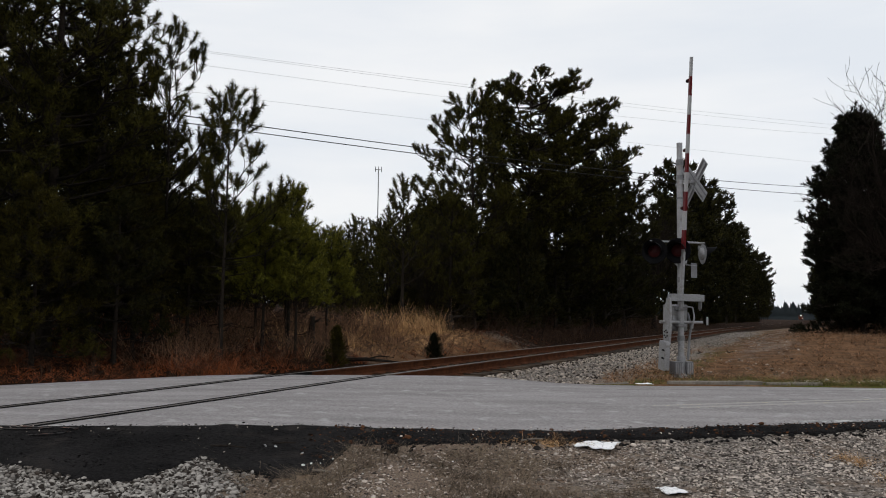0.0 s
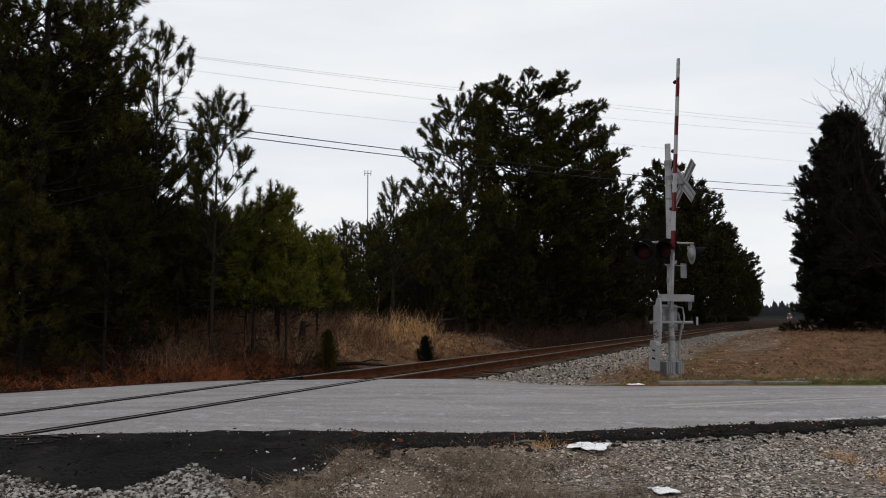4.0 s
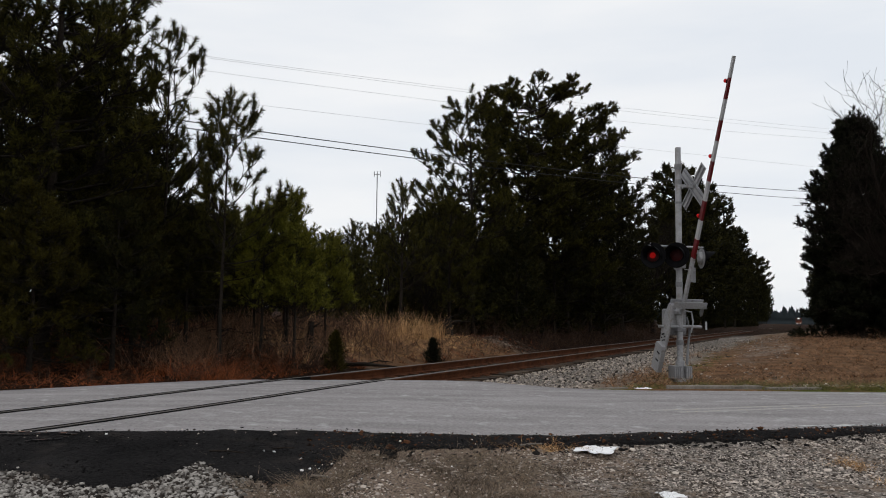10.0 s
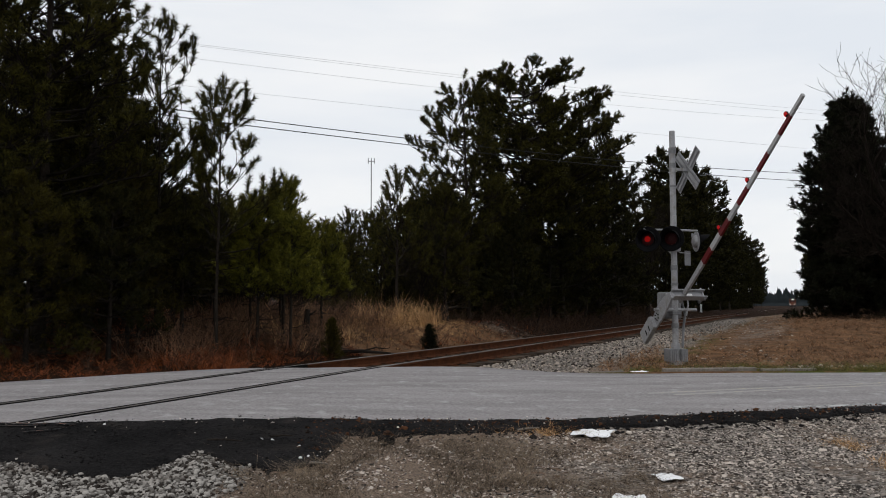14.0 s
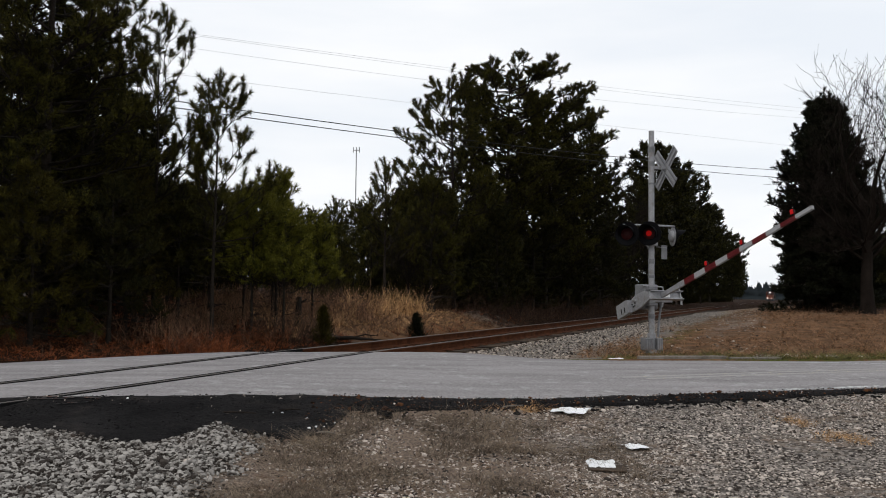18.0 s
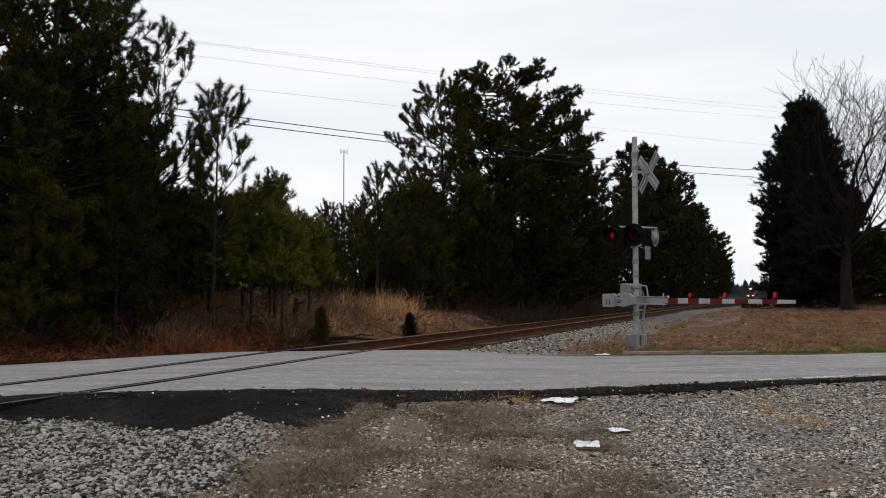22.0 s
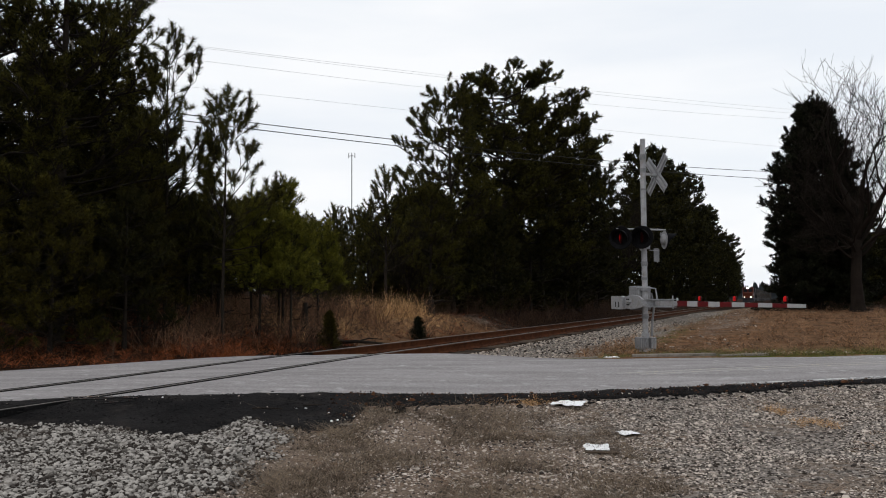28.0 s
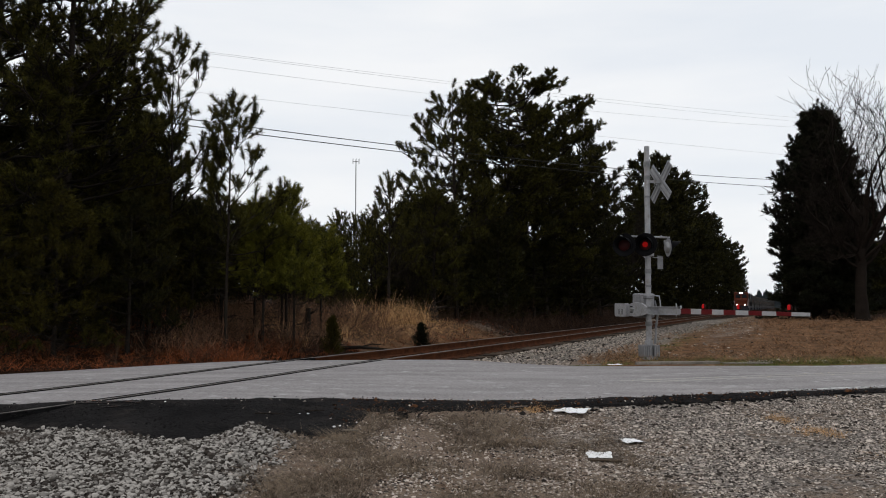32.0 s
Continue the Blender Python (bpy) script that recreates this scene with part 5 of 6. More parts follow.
signal = empty("crossing_signal", SIGNAL, "grey railway crossing signal with red flashers and a striped gate", "crossing signal")


def here(x, y, z):
    """A place of the plan in the signal's own space."""
    return SIGNAL.inverted() @ Vector((x, y, z))


def prism(outline, x0, x1, bm=None):
    """An outline of (y, z) points pushed from x0 to x1."""
    bm = bm or bmesh.new()
    a = [bm.verts.new((x0, y, z)) for y, z in outline]
    b = [bm.verts.new((x1, y, z)) for y, z in outline]
    bm.faces.new(a)
    bm.faces.new(b[::-1])
    for i in range(len(a)):
        j = (i + 1) % len(a)
        bm.faces.new((a[i], b[i], b[j], a[j]))
    return bm


def lathe(profile, sides=24, bm=None, m=None):
    """A profile of (radius, height) turned round z."""
    bm = bm or bmesh.new()
    rings = [[bm.verts.new((r * math.cos(2 * math.pi * k / sides), r * math.sin(2 * math.pi * k / sides), z)) for k in range(sides)] for r, z in profile]
    for r0, r1 in zip(rings, rings[1:]):
        for k in range(sides):
            bm.faces.new((r0[k], r0[(k + 1) % sides], r1[(k + 1) % sides], r1[k]))
    bm.faces.new(rings[0][::-1])
    bm.faces.new(rings[-1])
    if m:
        bmesh.ops.transform(bm, matrix=m, verts=bm.verts)
    return bm


mast = part("mast", tube_bm([(0, 0, 0.3), (0, 0, 2.0), (0, 0, 4.4)], 0.062, 20), M["alu"], signal, "round grey aluminium mast", smooth=False)
part("mast_top", tube_bm([(0, 0, 4.38), (0, 0, 4.77)], 0.058, 18), M["alu"], mast)
for z, r, h in ((4.05, 0.070, 0.1), (4.36, 0.076, 0.12), (3.62, 0.068, 0.04), (1.95, 0.072, 0.1), (0.78, 0.075, 0.1), (1.62, 0.07, 0.06), (2.62, 0.068, 0.05)):
    part("collar", tube_bm([(0, 0, z - h / 2), (0, 0, z + h / 2)], r, 18), M["alu_dark"], mast)
base = part("base_casting", lathe([(0.15, 0.0), (0.15, 0.05), (0.1, 0.09), (0.085, 0.42)], 16), M["alu"], signal)
for i, (dx, dy) in enumerate(((-0.16, -0.12), (0.16, -0.12), (-0.16, 0.12), (0.16, 0.12))):
    part("anchor_bolt", tube_bm([(dx * 0.8, dy, 0.0), (dx * 0.8, dy, 0.12)], 0.014, 8), M["alu_dark"], base)
jb = part("junction_box", box(-0.20, -0.15, 0.06, -0.03, 0.12, 0.32, 0.012), M["alu_dark"], signal, "grey cast junction box")
for k in range(4):
    part("rib", box(-0.185 + 0.042 * k, -0.163, 0.09, -0.17 + 0.042 * k, -0.15, 0.29, 0.0), M["alu"], jb)
jb = part("junction_box", box(0.05, -0.15, 0.06, 0.19, 0.12, 0.32, 0.012), M["alu_dark"], signal, "grey cast junction box")
for k in range(3):
    part("rib", box(0.068 + 0.042 * k, -0.163, 0.09, 0.083 + 0.042 * k, -0.15, 0.29, 0.0), M["alu"], jb)
part("conduit", tube_bm([(0.2, 0.1, 1.3), (0.25, 0.06, 1.0), (0.19, 0.02, 0.75), (0.16, 0.0, 0.5), (0.15, 0.0, 0.34)], 0.024, 10), M["alu_dark"], signal, "flexible grey conduit")
mech = part("gate_mechanism", box(-0.18, 0.07, 0.92, 0.19, 0.44, 1.46, 0.03), M["alu_dark"], signal, "grey cast gate motor housing")
part("cover", box(-0.15, 0.055, 1.06, 0.16, 0.07, 1.4, 0.008), M["alu"], mech)
part("hinge", tube_bm([(-0.17, 0.06, 1.42), (0.18, 0.06, 1.42)], 0.016, 8), M["alu"], mech)
part("clamp", box(-0.1, -0.09, 1.0, 0.1, 0.08, 1.07, 0.01), M["alu_dark"], mech)
part("clamp", box(-0.1, -0.09, 1.34, 0.1, 0.08, 1.41, 0.01), M["alu_dark"], mech)
part("pivot_shaft", tube_bm([(-0.46, -0.02, 1.1), (0.46, -0.02, 1.1)], 0.03, 12), M["alu"], mech)
part("guard_loop", tube_bm([(0.14, 0.1, 1.42), (0.26, 0.0, 1.4), (0.27, -0.04, 1.2), (0.22, -0.05, 0.98)], 0.017, 8), M["alu"], mech)

# crossarm with four lamp units
left_end, right_end = here(4.17, 15.42, 2.55), here(5.37, 15.72, 2.55)
arm = part("crossarm", tube_bm([left_end, here(4.8, 15.5, 2.55), right_end], 0.022, 10), M["alu"], signal, "light grey lamp crossarm")
part("crossarm_clamp", box(-0.09, -0.12, 2.28, 0.09, 0.09, 2.36, 0.01), M["alu"], arm)


def lamp_unit(x, y, z, yaw, shell, rear, deep=1.0):
    """A flasher: dished black backing with a visor, a domed housing and a turning lens. It faces -y turned by yaw."""
    unit_ob = part("lamp_unit", lathe([(0.02, 0.2 * deep), (0.075, 0.19 * deep), (0.12, 0.155 * deep), (0.15, 0.09 * deep), (0.158, 0.0)], 22,
                                      m=Matrix.Rotation(radians(-90), 4, "X")), shell, signal, "round flasher lamp with a hood", smooth=False)
    unit_ob.matrix_basis = Matrix.Translation(here(x, y, z)) @ pose(0, 0, 0, 0, 0, yaw - 10.1)
    part("backing", lathe([(0.12, 0.0), (0.255, 0.0), (0.258, 0.025), (0.25, 0.03), (0.165, 0.008), (0.12, 0.008)], 32,
                          m=Matrix.Rotation(radians(90), 4, "X")), M["black"], unit_ob, "round black backing disc")
    part("back_plate", lathe([(0.15, 0.0), (0.248, 0.0), (0.248, 0.006), (0.15, 0.006)], 32, m=pose(0, 0.009, 0) @ Matrix.Rotation(radians(90), 4, "X")), rear, unit_ob)
    g, verts, faces = Geo(), [], []
    k = 22
    for i in range(k + 1):
        a = radians(-25 + 230 * i / k)
        for rr, yy in ((0.168, -0.01), (0.176, -0.01 - 0.33 * max(0.2, math.sin(max(0.05, (a + 0.45) / 4.0 * math.pi)))), (0.168, -0.01 - 0.32 * max(0.2, math.sin(max(0.05, (a + 0.45) / 4.0 * math.pi)))), (0.160, -0.01)):
            verts.append((rr * math.cos(a), yy, rr * math.sin(a)))
    for i in range(k):
        for j in range(4):
            faces.append((4 * i + j, 4 * i + (j + 1) % 4, 4 * i + 4 + (j + 1) % 4, 4 * i + 4 + j))
    part("visor", g.add(verts, faces), M["black"], unit_ob, "black lamp visor")
    part("stub", tube_bm([(0, 0.1, 0.1), (0, 0.1, 0.2)], 0.025, 8), M["alu"], unit_ob)
    me = bpy.data.meshes.new("lens")
    bm = lathe([(0.045, -0.024), (0.062, -0.02), (0.095, -0.014), (0.125, -0.004), (0.125, 0.004), (0.095, 0.014), (0.062, 0.02), (0.045, 0.024)], 24, m=Matrix.Rotation(radians(90), 4, "X"))
    bm.normal_update()
    for f in bm.faces:
        c = f.calc_center_median()
        f.material_index = 1 if c.y > 0.0 and math.hypot(c.x, c.z) < 0.06 else 0
    bm.to_mesh(me)
    bm.free()
    me.materials.append(M["red_lens"])
    me.materials.append(M["red_glow"])
    lens = new("lens", me)
    lens.parent = unit_ob
    lens["label"] = "turning red lamp lens"
    lens.matrix_basis = pose(0, -0.03, 0)
    return lens


LENS_LEFT = lamp_unit(4.26, 15.40, 2.35, -32, M["black"], M["black"])
LENS_RIGHT = lamp_unit(4.72, 15.36, 2.36, -32, M["black"], M["black"])
for lens in (lamp_unit(5.34, 15.72, 2.33, 92, M["alu"], M["alu"], 0.5), lamp_unit(4.86, 15.86, 2.30, 92, M["black"], M["alu"], 0.5)):
    lens.parent.matrix_basis = lens.parent.matrix_basis @ Matrix.Diagonal((0.84, 0.84, 0.84, 1))

# crossbuck, seen from its plain metal back
buck = part("crossbuck", box(0.0, -0.03, -0.03, 0.3, 0.03, 0.03, 0.005), M["alu"], signal, "bracket of the crossbuck")
buck.matrix_basis = Matrix.Translation(here(4.86, 15.52, 3.8)) @ pose(0, 0, 0, 0, 0, 4)
for k, (ang, off) in enumerate(((45, 0.0), (-45, 0.016))):
    board = part("board", box(-0.115, -0.53, -0.004, 0.115, 0.53, 0.004, 0.0), M["alu"], buck, "bare metal back of a crossbuck board")
    board.matrix_basis = pose(0.3 + off, 0.0, 0.0) @ Matrix.Rotation(radians(ang), 4, "X") @ Matrix.Rotation(radians(90), 4, "Y")
    for dx in (-0.06, 0.06):
        part("stiffener", box(dx - 0.012, -0.52, -0.02, dx + 0.012, 0.52, -0.004, 0.0), M["alu_dark"], board)
plate = part("sign_plate", box(-0.11, -0.004, -0.15, 0.11, 0.004, 0.15, 0.003), M["alu_dark"], signal, "small grey sign seen from behind")
plate.matrix_basis = Matrix.Translation(here(5.11, 15.6, 1.98)) @ pose(0, 0, 0, 0, 0, 30)
part("bracket", tube_bm([(-0.3, 0.0, 0.1), (0.1, 0.0, 0.1)], 0.01, 6), M["alu"], plate)

# the gate: hinged at its own origin, lying along -y when down
GATE_AT = (-0.085, -0.137, 1.08)
gate = part("gate_arm", prism([(-0.30, -0.045), (-0.30, 0.045), (-1.48, 0.055), (-1.48, -0.055)], -0.022, 0.022), M["alu"], signal, "striped red and white gate arm")
gate.matrix_basis = pose(*GATE_AT) @ pose(0, 0, 0, -84)
STEP = 0.382
for k in range(10):
    y0 = 1.48 + STEP * k
    y1 = y0 + STEP
    h0, h1 = 0.056 - 0.0028 * k, 0.056 - 0.0028 * (k + 1)
    part("stripe", prism([(-y0, -h0), (-y0, h0), (-y1, h1), (-y1, -h1)], -0.023, 0.023), M["arm_red" if k % 2 == 0 else "arm_white"], gate,
         "red reflective band" if k % 2 == 0 else "white reflective band")
ARM_LAMPS = []
for y0 in (2.30, 3.46, 4.85):
    part("arm_lamp_base", tube_bm([(0, -y0, 0.045), (0, -y0, 0.065)], 0.026, 10), M["black"], gate)
    bm = lathe([(0.03, 0.066), (0.036, 0.07), (0.038, 0.12), (0.034, 0.136), (0.02, 0.148)], 16)
    bm.normal_update()
    for f in bm.faces:
        f.material_index = 1 if f.normal.x > 0.3 else 0
    me = bpy.data.meshes.new("arm_lamp")
    bm.to_mesh(me)
    bm.free()
    me.materials.append(M["red_lens"])
    me.materials.append(M["lamp_glow"])
    lamp = new("arm_lamp", me)
    lamp.parent = gate
    lamp["label"] = "small red gate lamp"
    lamp.matrix_basis = pose(0, -y0, 0)
    ARM_LAMPS.append((lamp, y0))
part("arm_lamp_cable", tube_bm([(0.026, -0.4, -0.03), (0.026, -2.4, -0.02), (0.026, -4.8, -0.02)], 0.007, 6), M["black"], gate)
part("arm_bracket", prism([(-0.50, -0.085), (-0.50, 0.085), (-0.49, 0.085), (-0.49, -0.085)], -0.24, 0.44), M["alu"], gate, "grey channel bracket")
part("bracket_flange", prism([(-0.58, -0.09), (-0.58, -0.075), (-0.45, -0.075), (-0.45, -0.09)], -0.25, 0.45), M["alu"], gate)
part("bracket_flange", prism([(-0.58, 0.075), (-0.58, 0.09), (-0.45, 0.09), (-0.45, 0.075)], -0.25, 0.45), M["alu"], gate)
part("label_plate", prism([(-0.506, -0.035), (-0.506, 0.035), (-0.50, 0.035), (-0.50, -0.035)], -0.02, 0.18), M["trim"], gate)
part("bracket_post", tube_bm([(0.4, -0.52, -0.12), (0.4, -0.52, 0.16)], 0.016, 8), M["alu"], gate)
part("side_arm", prism([(-0.5, -0.07), (-0.5, 0.07), (-0.25, 0.16), (0.1, 0.18), (0.42, 0.12), (0.42, -0.12), (0.1, -0.14), (-0.2, -0.12)], -0.28, -0.245), M["alu"], gate, "grey counterweight arm")
for k in range(6):
    a = radians(60 * k)
    part("bolt", tube_bm([(-0.30, 0.22 + 0.07 * math.cos(a), 0.02 + 0.07 * math.sin(a)), (-0.275, 0.22 + 0.07 * math.cos(a), 0.02 + 0.07 * math.sin(a))], 0.014, 8), M["black"], gate)
part("counterweight", prism([(0.36, -0.13), (0.36, 0.13), (0.42, 0.15), (0.92, 0.15), (0.94, 0.12), (0.94, -0.12), (0.92, -0.15), (0.42, -0.15)], -0.36, -0.27), M["alu"], gate, "grey steel counterweight")
for y0 in (0.52, 0.68):
    part("slot", box(-0.364, y0, -0.1, -0.36, y0 + 0.035, 0.02, 0.0), M["black"], gate)
part("side_arm", prism([(-0.5, -0.06), (-0.5, 0.06), (-0.3, 0.05), (-0.25, 0.0), (-0.3, -0.05)], 0.40, 0.425), M["alu_dark"], gate)


# ---------------------------------------------------------------- wires and mast
def wire(a, b, sag, radius, material, label):
    a, b = Vector(a), Vector(b)
    pts = [a.lerp(b, k / 24) - Vector((0, 0, sag * 4 * (k / 24) * (1 - k / 24))) for k in range(25)]
    ob = part("power_line", tube_bm(pts, radius, 6), material)
    tagged(ob, label, "cable")


def utility_pole(x, y, h, arms):
    z0 = ground_z(x, y)
    p = empty("utility_pole", pose(x, y, z0), "brown wooden utility pole hidden among the trees", "pole")
    part("pole", tube_bm([(0, 0, -0.3), (0, 0, h - z0 + 0.25)], [0.15, 0.1], 12), M["wood"], p)
    for z in arms:
        part("crossarm", box(-1.1, -0.05, z - z0 - 0.06, 1.1, 0.05, z - z0 + 0.06, 0.01), M["wood"], p)


for a, b, sag in [((-10.37, 21.6, 7.05), (25.8, 50.0, 9.65), 0.38), ((-10.37, 21.6, 6.84), (25.8, 50.0, 9.13), 0.32)]:
    wire(a, b, sag, 0.016, M["wire"], "dark power cable across the sky")
for a, b, sag in [((-19.35, 40, 15.86), (36.3, 70, 19.1), 0.31), ((-19.35, 40, 15.8), (36.3, 70, 18.72), 0.3),
                  ((-19.35, 40, 15.1), (36.3, 70, 18.16), 0.52), ((-19.35, 40, 13.43), (36.3, 70, 15.36), 0.13)]:
    wire(a, b, sag, 0.007, M["thin_wire"], "thin bare conductor across the sky")
utility_pole(-10.3, 21.75, 8.1, (7.9,))
utility_pole(25.6, 50.15, 9.4, (9.2,))
utility_pole(-19.0, 40.15, 15.7, (14.1,))
utility_pole(36.6, 70.15, 19.0, (17.3,))

tower = empty("radio_mast", pose(-34.6, 400, 0), "tall thin grey radio mast beyond the woods", "mast")
part("shaft", tube_bm([(0, 0, -1), (0, 0, 78.3)], 0.28, 6), M["alu_dark"], tower)
for dx in (-1.6, 0.0, 1.6):
    part("antenna", tube_bm([(dx, 0, 76.6), (dx, 0, 79.4)], 0.22, 6), M["alu_dark"], tower)
part("antenna_frame", tube_bm([(-1.7, 0, 77.8), (1.7, 0, 77.8)], 0.16, 6), M["alu_dark"], tower)

x, y, _ = on_track(103, -3.9)
post = empty("marker_post", pose(x, y, ground_z(x, y)), "small white marker post beside the railway", "post")
part("post", box(-0.12, -0.06, -0.2, 0.12, 0.06, 1.0, 0.02), M["trim"], post)

# ---------------------------------------------------------------- building beyond the field
house = empty("brick_building", pose(60.5, 84, ground_z(60.5, 84), 0, 0, -8), "low red-brick building with a dark roof behind the trees", "building")
part("wall", box(-9.5, -4, -0.5, 9.5, 4, 3.9), M["brick"], house, "red brick wall")
part("roof", prism([(-4.5, 3.9), (4.5, 3.9), (0, 5.3)], -9.9, 9.9), M["roof"], house, "dark shingle roof")
part("fascia", box(-9.9, -4.54, 3.72, 9.9, -4.42, 3.92), M["trim"], house, "white eaves board")
for k in range(6):
    win = part("window", box(-8.3 + 3.0 * k, -4.06, 0.9, -6.5 + 3.0 * k, -3.99, 2.3), M["trim"], house, "white-framed window")
    part("pane", box(-8.2 + 3.0 * k, -4.085, 1.0, -7.45 + 3.0 * k, -4.065, 2.2), M["glass"], win)
    part("pane", box(-7.35 + 3.0 * k, -4.085, 1.0, -6.6 + 3.0 * k, -4.065, 2.2), M["glass"], win)
part("porch_rail", box(-9.5, -5.6, 0.75, 9.5, -5.5, 1.0), M["trim"], house, "white porch rail")
for k in range(12):
    part("porch_post", box(-9.4 + 1.7 * k, -5.6, -0.5, -9.25 + 1.7 * k, -5.5, 0.75), M["trim"], house)


# ---------------------------------------------------------------- litter and debris
def paper(x, y, w, d, turn, seed, label):
    rng = np.random.default_rng(seed)
    n, m = 9, 6
    z0 = ground_z(x, y)
    verts, faces = [], []
    for layer, drop in ((0, 0.0), (1, -0.004)):
        for j in range(m):
            for i in range(n):
                u, v = i / (n - 1) - 0.5, j / (m - 1) - 0.5
                ragged = 1 + 0.25 * noise.noise((u * 3 + seed, v * 3, seed))
                verts.append((u * w * ragged, v * d * (1 + 0.3 * noise.noise((u * 4, seed, v * 2))),
                              0.014 + drop + 0.03 * abs(noise.noise((u * 4.5, v * 4.5, seed * 1.7)))))
    for layer in (0, 1):
        o = layer * n * m
        faces += [(o + j * n + i, o + j * n + i + 1, o + (j + 1) * n + i + 1, o + (j + 1) * n + i) for j in range(m - 1) for i in range(n - 1)]
    ob = part("paper", Geo().add(verts, faces), M["paper"])
    ob.matrix_world = pose(x, y, z0, 0, 0, turn)
    tagged(ob, label, "litter", group="scraps of paper")


paper(1.47, 7.36, 0.34, 0.42, -25, 1, "crumpled white paper scrap on the gravel")
paper(1.72, 5.84, 0.19, 0.22, 5, 2, "small white paper scrap on the gravel")
paper(1.27, 5.18, 0.21, 0.26, -8, 3, "white paper scrap lying on dark cardboard")
paper(3.46, 13.15, 0.28, 0.3, 10, 4, "white paper scrap at the road's edge")
card = part("cardboard", box(-0.14, -0.1, 0.0, 0.14, 0.1, 0.012, 0.004), M["tie"])
card.matrix_world = pose(1.29, 5.07, ground_z(1.29, 5.07) + 0.008, 0, 0, -12)
tagged(card, "flat dark cardboard under a paper scrap", "litter")


def plank(x0, y0, x1, y1, w, h, material, label, category):
    d = math.hypot(x1 - x0, y1 - y0)
    ob = part("timber", box(0, -w / 2, -0.02, d, w / 2, h, 0.015), material)
    ob.matrix_world = pose(x0, y0, ground_z((x0 + x1) / 2, (y0 + y1) / 2), 0, 0, math.degrees(math.atan2(y1 - y0, x1 - x0)))
    tagged(ob, label, category)


plank(3.85, 13.22, 5.5, 13.36, 0.12, 0.085, M["wood"], "grey weathered timber edging beside the road", "timber")
plank(5.6, 13.38, 6.6, 13.5, 0.12, 0.08, M["wood"], "grey weathered timber edging beside the road", "timber")
plank(2.3, 13.3, 3.3, 13.75, 0.06, 0.04, M["wood"], "grey stick lying on the ballast", "stick")
for i, (x, y, turn, length) in enumerate([(5.62, 13.42, 120, 0.45), (-1.95, 6.62, -22, 0.36), (-1.0, 6.1, -35, 0.2), (0.75, 7.35, 15, 0.22), (-1.45, 6.75, -4, 0.2)]):
    stick = part("stick", tube_bm([(0, 0, 0.01), (length * 0.5, 0.008, 0.018), (length, -0.01, 0.02)], [0.009, 0.008, 0.005], 6), M["bark" if i in (1, 4) else "wood"])
    stick.matrix_world = pose(x, y, ground_z(x, y) + (0.03 if y < 10 else 0.06), 0, 0, turn)
    tagged(stick, "short grey stick on the ground", "stick", group="sticks")
rngp = np.random.default_rng(9)
pale = np.array([(x, y, max(ground_z(x, y), tar_z(x, y) if y > np.interp(x, *TAR_EDGE) else -9)) for x, y in
                 [(-0.62, 6.2), (-1.52, 6.72), (-1.42, 6.7), (-1.16, 6.55), (-1.05, 6.32), (-0.98, 6.36), (-1.1, 6.25), (-3.0, 7.02), (-0.9, 6.5), (0.1, 6.7)]])
stones("white_stones", pale, 0.014, rngp, M["paper"], "small white stones on the tar edge")
M["orange"] = surf("orange_marking_paint", (0.13, 0.055, 0.035), (0.24, 0.11, 0.07), 60, 8, 0.8, 0.2, third=(0.03, 0.03, 0.03), amount=0.75)
for pts in ([(-4.05, 7.05), (-3.75, 7.02), (-3.5, 6.98)], [(-4.0, 6.93), (-3.72, 6.9), (-3.55, 6.93)], [(-3.42, 7.02), (-3.25, 6.98), (-3.3, 6.85), (-3.55, 6.7)]):
    verts, faces = [], []
    for x, y in pts:
        for dy in (-0.02, 0.02):
            verts.append((x + dy * 0.3, y + dy, tar_z(x, min(y, float(np.interp(x, *NEAR_EDGE)))) + 0.012))
    for i in range(len(pts) - 1):
        faces.append((2 * i, 2 * i + 2, 2 * i + 3, 2 * i + 1))
    ob = part("paint_mark", Geo().add(verts, faces), M["orange"])
    tagged(ob, "faded orange sprayed mark on the tar", "paint mark", kind="structure")


# ---------------------------------------------------------------- train
def truck(parent, y0, wheels):
    t = part("truck", box(-1.15, y0 - 1.9, 0.35, 1.15, y0 + 1.9, 0.95, 0.05), M["loco_dark"], parent, "dark wheel truck")
    for dy in wheels:
        for s in (-0.75, 0.75):
            part("wheel", tube_bm([(s - 0.07, y0 + dy, 0.5), (s + 0.07, y0 + dy, 0.5)], 0.5, 18), M["rust"], t)


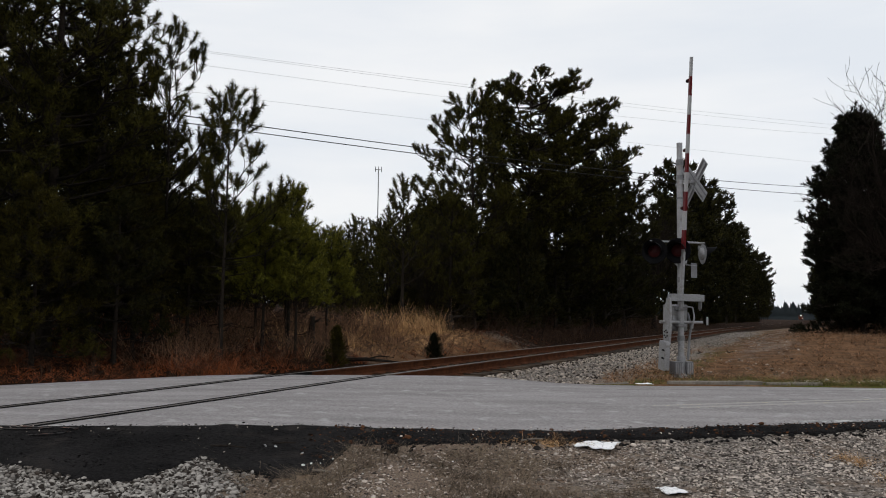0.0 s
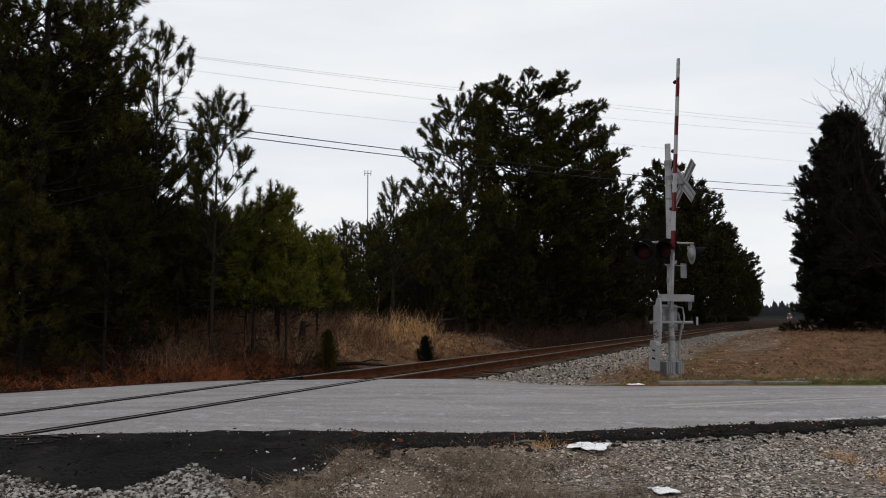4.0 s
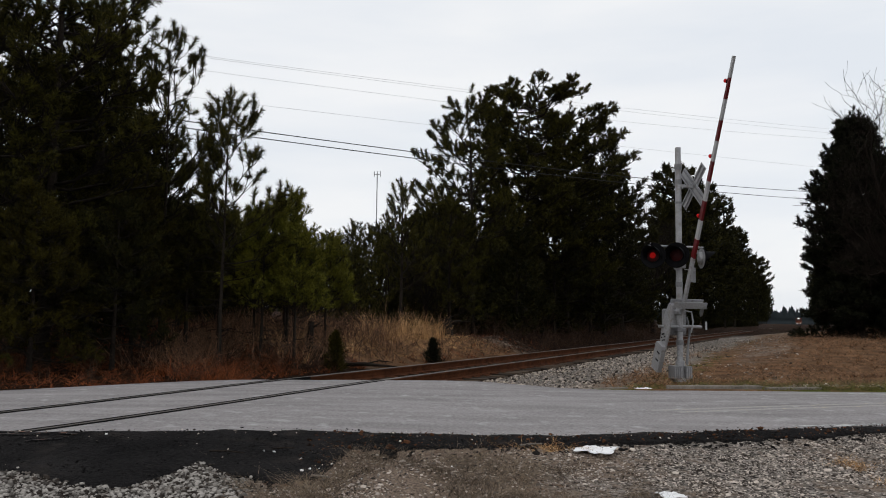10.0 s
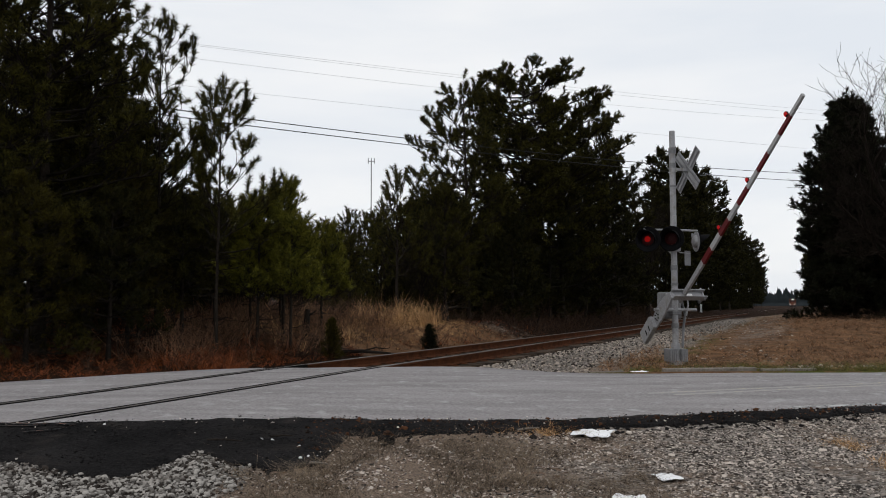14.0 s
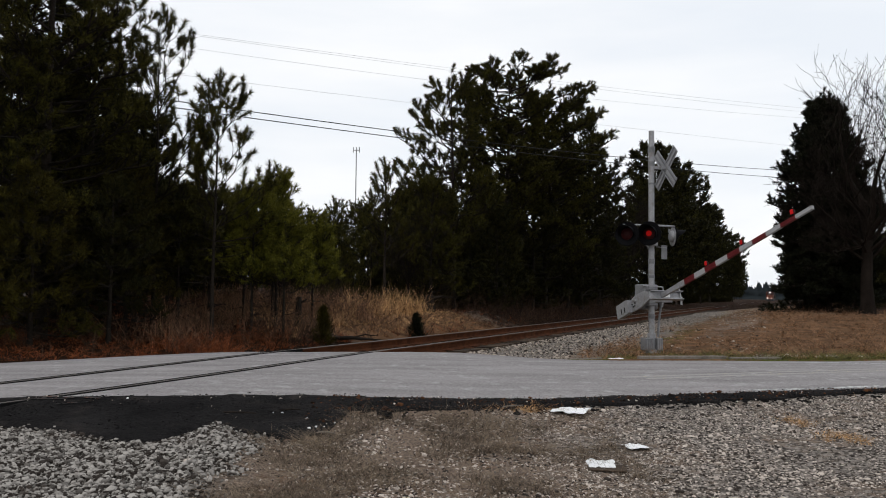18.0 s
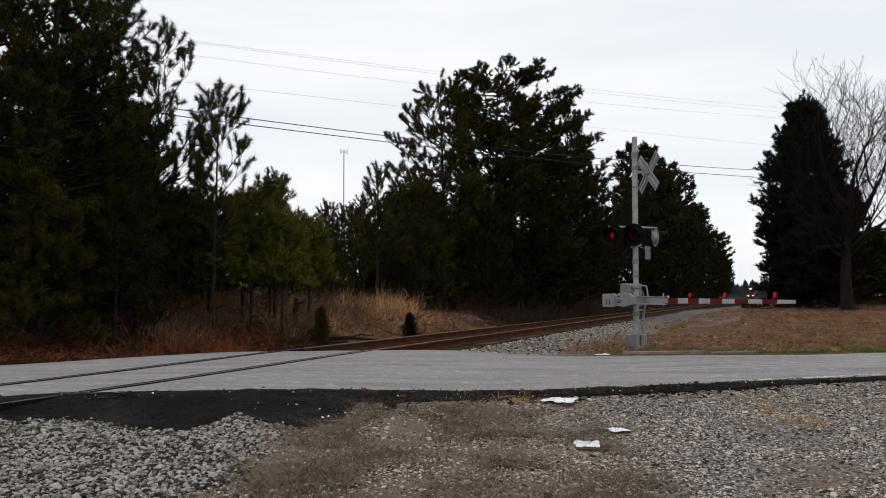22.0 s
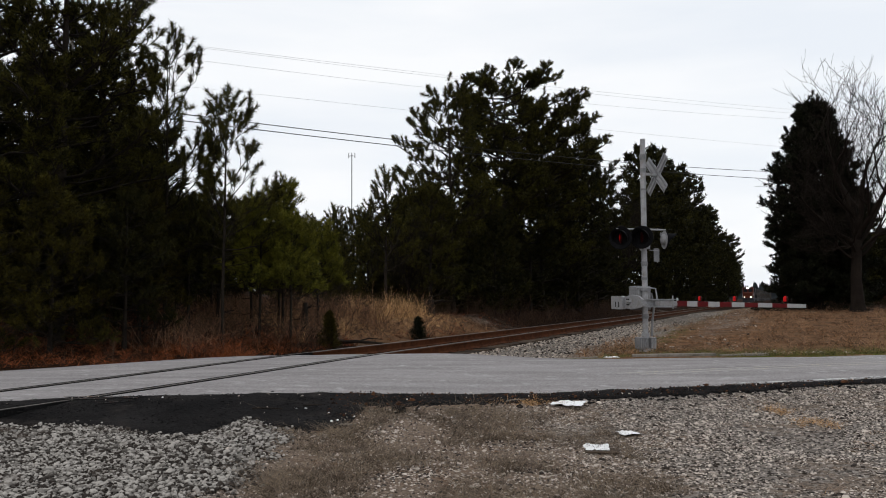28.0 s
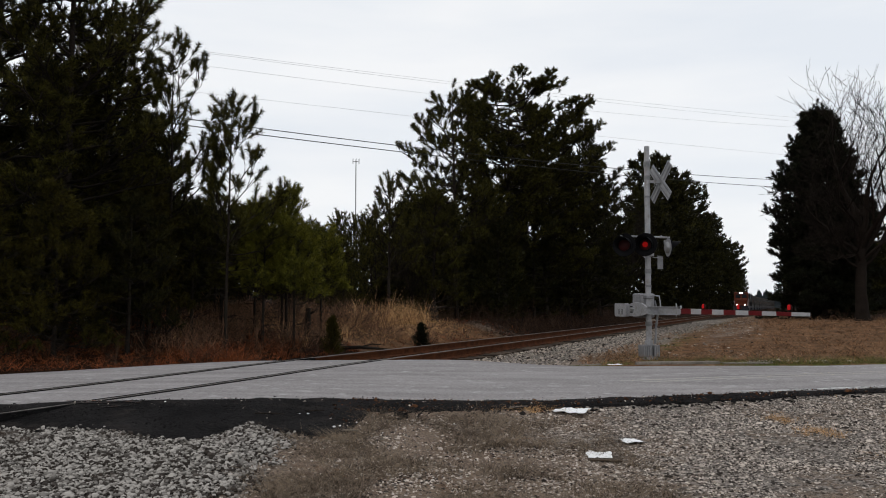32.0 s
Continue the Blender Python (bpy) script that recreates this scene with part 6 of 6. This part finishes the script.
def locomotive():
    e = empty("locomotive", pose(*on_track(690), 0, 0, turn), "orange and dark diesel freight locomotive with lit headlights", "locomotive")
    part("frame", box(-1.5, 0.4, 1.0, 1.5, 22, 1.35, 0.03), M["loco_dark"], e, "dark underframe and walkway")
    part("nose", box(-1.35, 0.7, 1.3, 1.35, 2.6, 3.0, 0.2), M["loco"], e, "orange wide nose")
    cab = part("cab", box(-1.5, 2.4, 1.3, 1.5, 5.2, 4.55, 0.22), M["loco"], e, "orange cab")
    for s in (-0.68, 0.68):
        part("windshield", box(s - 0.5, 2.36, 3.2, s + 0.5, 2.42, 3.95, 0.0), M["glass"], cab)
        part("side_window", box(1.49 * (1 if s > 0 else -1) - 0.02, 3.1, 3.1, 1.49 * (1 if s > 0 else -1) + 0.02, 4.5, 3.9), M["glass"], cab)
    part("number_board", box(-0.75, 2.3, 4.05, 0.75, 2.42, 4.5, 0.03), M["loco_dark"], cab)
    for s in (-0.19, 0.19):
        part("headlight", tube_bm([(s, 2.22, 4.28), (s, 2.32, 4.28)], 0.17, 16), M["white_glow"], cab, "lit white headlight")
    for s in (-0.85, 0.85):
        part("ditch_light", tube_bm([(s, 0.36, 1.62), (s, 0.46, 1.62)], 0.14, 14), M["white_glow"], e, "lit white ditch light")
    part("long_hood", box(-1.05, 5.2, 1.3, 1.05, 20.5, 4.35, 0.12), M["loco_dark"], e, "dark long hood")
    part("radiator", box(-1.45, 16.5, 3.2, 1.45, 20.2, 4.5, 0.1), M["loco_dark"], e)
    part("snow_plow", prism([(0.1, 0.15), (0.5, 0.15), (0.5, 1.0), (0.35, 1.0)], -1.4, 1.4), M["loco_dark"], e, "black plow")
    part("coupler", box(-0.15, -0.25, 0.7, 0.15, 0.4, 1.0, 0.04), M["rust"], e)
    part("fuel_tank", box(-1.35, 8.3, 0.25, 1.35, 14, 1.0, 0.15), M["loco_dark"], e)
    for s in (-1.45, 1.45):
        part("handrail", tube_bm([(s, 0.6, 1.3), (s, 0.6, 2.3), (s, 2.3, 2.4)], 0.03, 6), M["trim"], e)
    truck(e, 4.6, (-1.4, 0.0, 1.4))
    truck(e, 17.8, (-1.4, 0.0, 1.4))
    return e


def hopper():
    e = empty("hopper_car", pose(*on_track(713), 0, 0, turn), "grey covered hopper freight car", "freight car", group="train of hopper cars")
    body = part("body", prism([(0.6, 3.6), (0.2, 4.1), (14.6, 4.1), (14.2, 3.6), (14.2, 2.4), (12.6, 1.1), (2.2, 1.1), (0.6, 2.4)], -1.5, 1.5), M["hopper"], e)
    for k in range(10):
        for s in (-1, 1):
            part("rib", box(1.5 * s - 0.04, 1.3 + 1.35 * k, 1.6, 1.5 * s + 0.04, 1.42 + 1.35 * k, 4.0), M["hopper"], body)
    part("roof_walk", box(-0.5, 0.3, 4.1, 0.5, 14.5, 4.3), M["trim"], e, "pale roof walk and hatches")
    part("sill", box(-0.5, -0.2, 0.95, 0.5, 15.0, 1.25), M["loco_dark"], e)
    truck(e, 2.2, (-0.9, 0.9))
    truck(e, 12.6, (-0.9, 0.9))
    return e


LOCO = locomotive()
CARS = [hopper()]
for k in range(11):
    CARS.append(copy_thing(CARS[0], pose(*on_track(728.2 + 15.2 * k), 0, 0, turn)))


# ---------------------------------------------------------------- what moves
def lens_rows(seconds, first):
    """The lens turns its lit face out while its lamp is on; the two lamps take turns."""
    rows, a, lit = [(0, 0)], 0, False
    on = lambda t: t >= 5.3 and (((t - 6.28) / 1.083) % 1.0 < 0.5) == first
    for f in range(1, int(seconds * 30) - 3):
        t = f / 30
        if on(t) != lit and t - rows[-1][0] > 0.2:
            lit = not lit
            rows += [(t - 1 / 30, a), (t, a + 60), (t + 1 / 30, a + 120), (t + 2 / 30, a + 180)]
            a += 180
    rows.append((seconds, a))
    return [(t, pose(0, -0.03, 0, 0, 0, deg)) for t, deg in rows]


def motions():
    # degrees of the gate arm over the level
    swing = [(0, 84), (8.9, 84), (9.2, 80), (9.6, 72.8), (10, 66), (10.5, 61), (11, 57.4), (12, 51.0), (13, 43.8), (14, 38), (14.5, 35), (16.5, 23.5),
             (17, 21), (18, 15.8), (19, 11.0), (20, 6.7), (21, 2.9), (22, 0.0), (22.6, -0.4), (32, -0.4)]
    walk(gate, [(t, pose(*GATE_AT) @ pose(0, 0, 0, -deg)) for t, deg in swing])
    # the arm's lamps turn their lit half to the track side
    for lamp, y0 in ARM_LAMPS:
        walk(lamp, [(t, pose(0, -y0, 0, 0, 0, deg)) for t, deg in ((0, 0), (5.2, 0), (5.25, 60), (5.3, 120), (5.35, 180), (32, 180))])
    walk(LENS_LEFT, lens_rows(32.0, True))
    walk(LENS_RIGHT, lens_rows(32.0, False))
    # the train comes on at a steady pace
    for k, thing in enumerate([LOCO, *CARS]):
        behind = 0.0 if k == 0 else 22.8 + 15.2 * (k - 1)
        rows = []
        for t in range(0, 33, 4):
            l = 186 + 13.3 * (32 - t) + behind
            a, b = on_track(l), on_track(l + 15)
            rows.append((t, pose(*a, 0, 0, -math.degrees(math.atan2(b[0] - a[0], b[1] - a[1])))))
        walk(thing, rows)


motions()
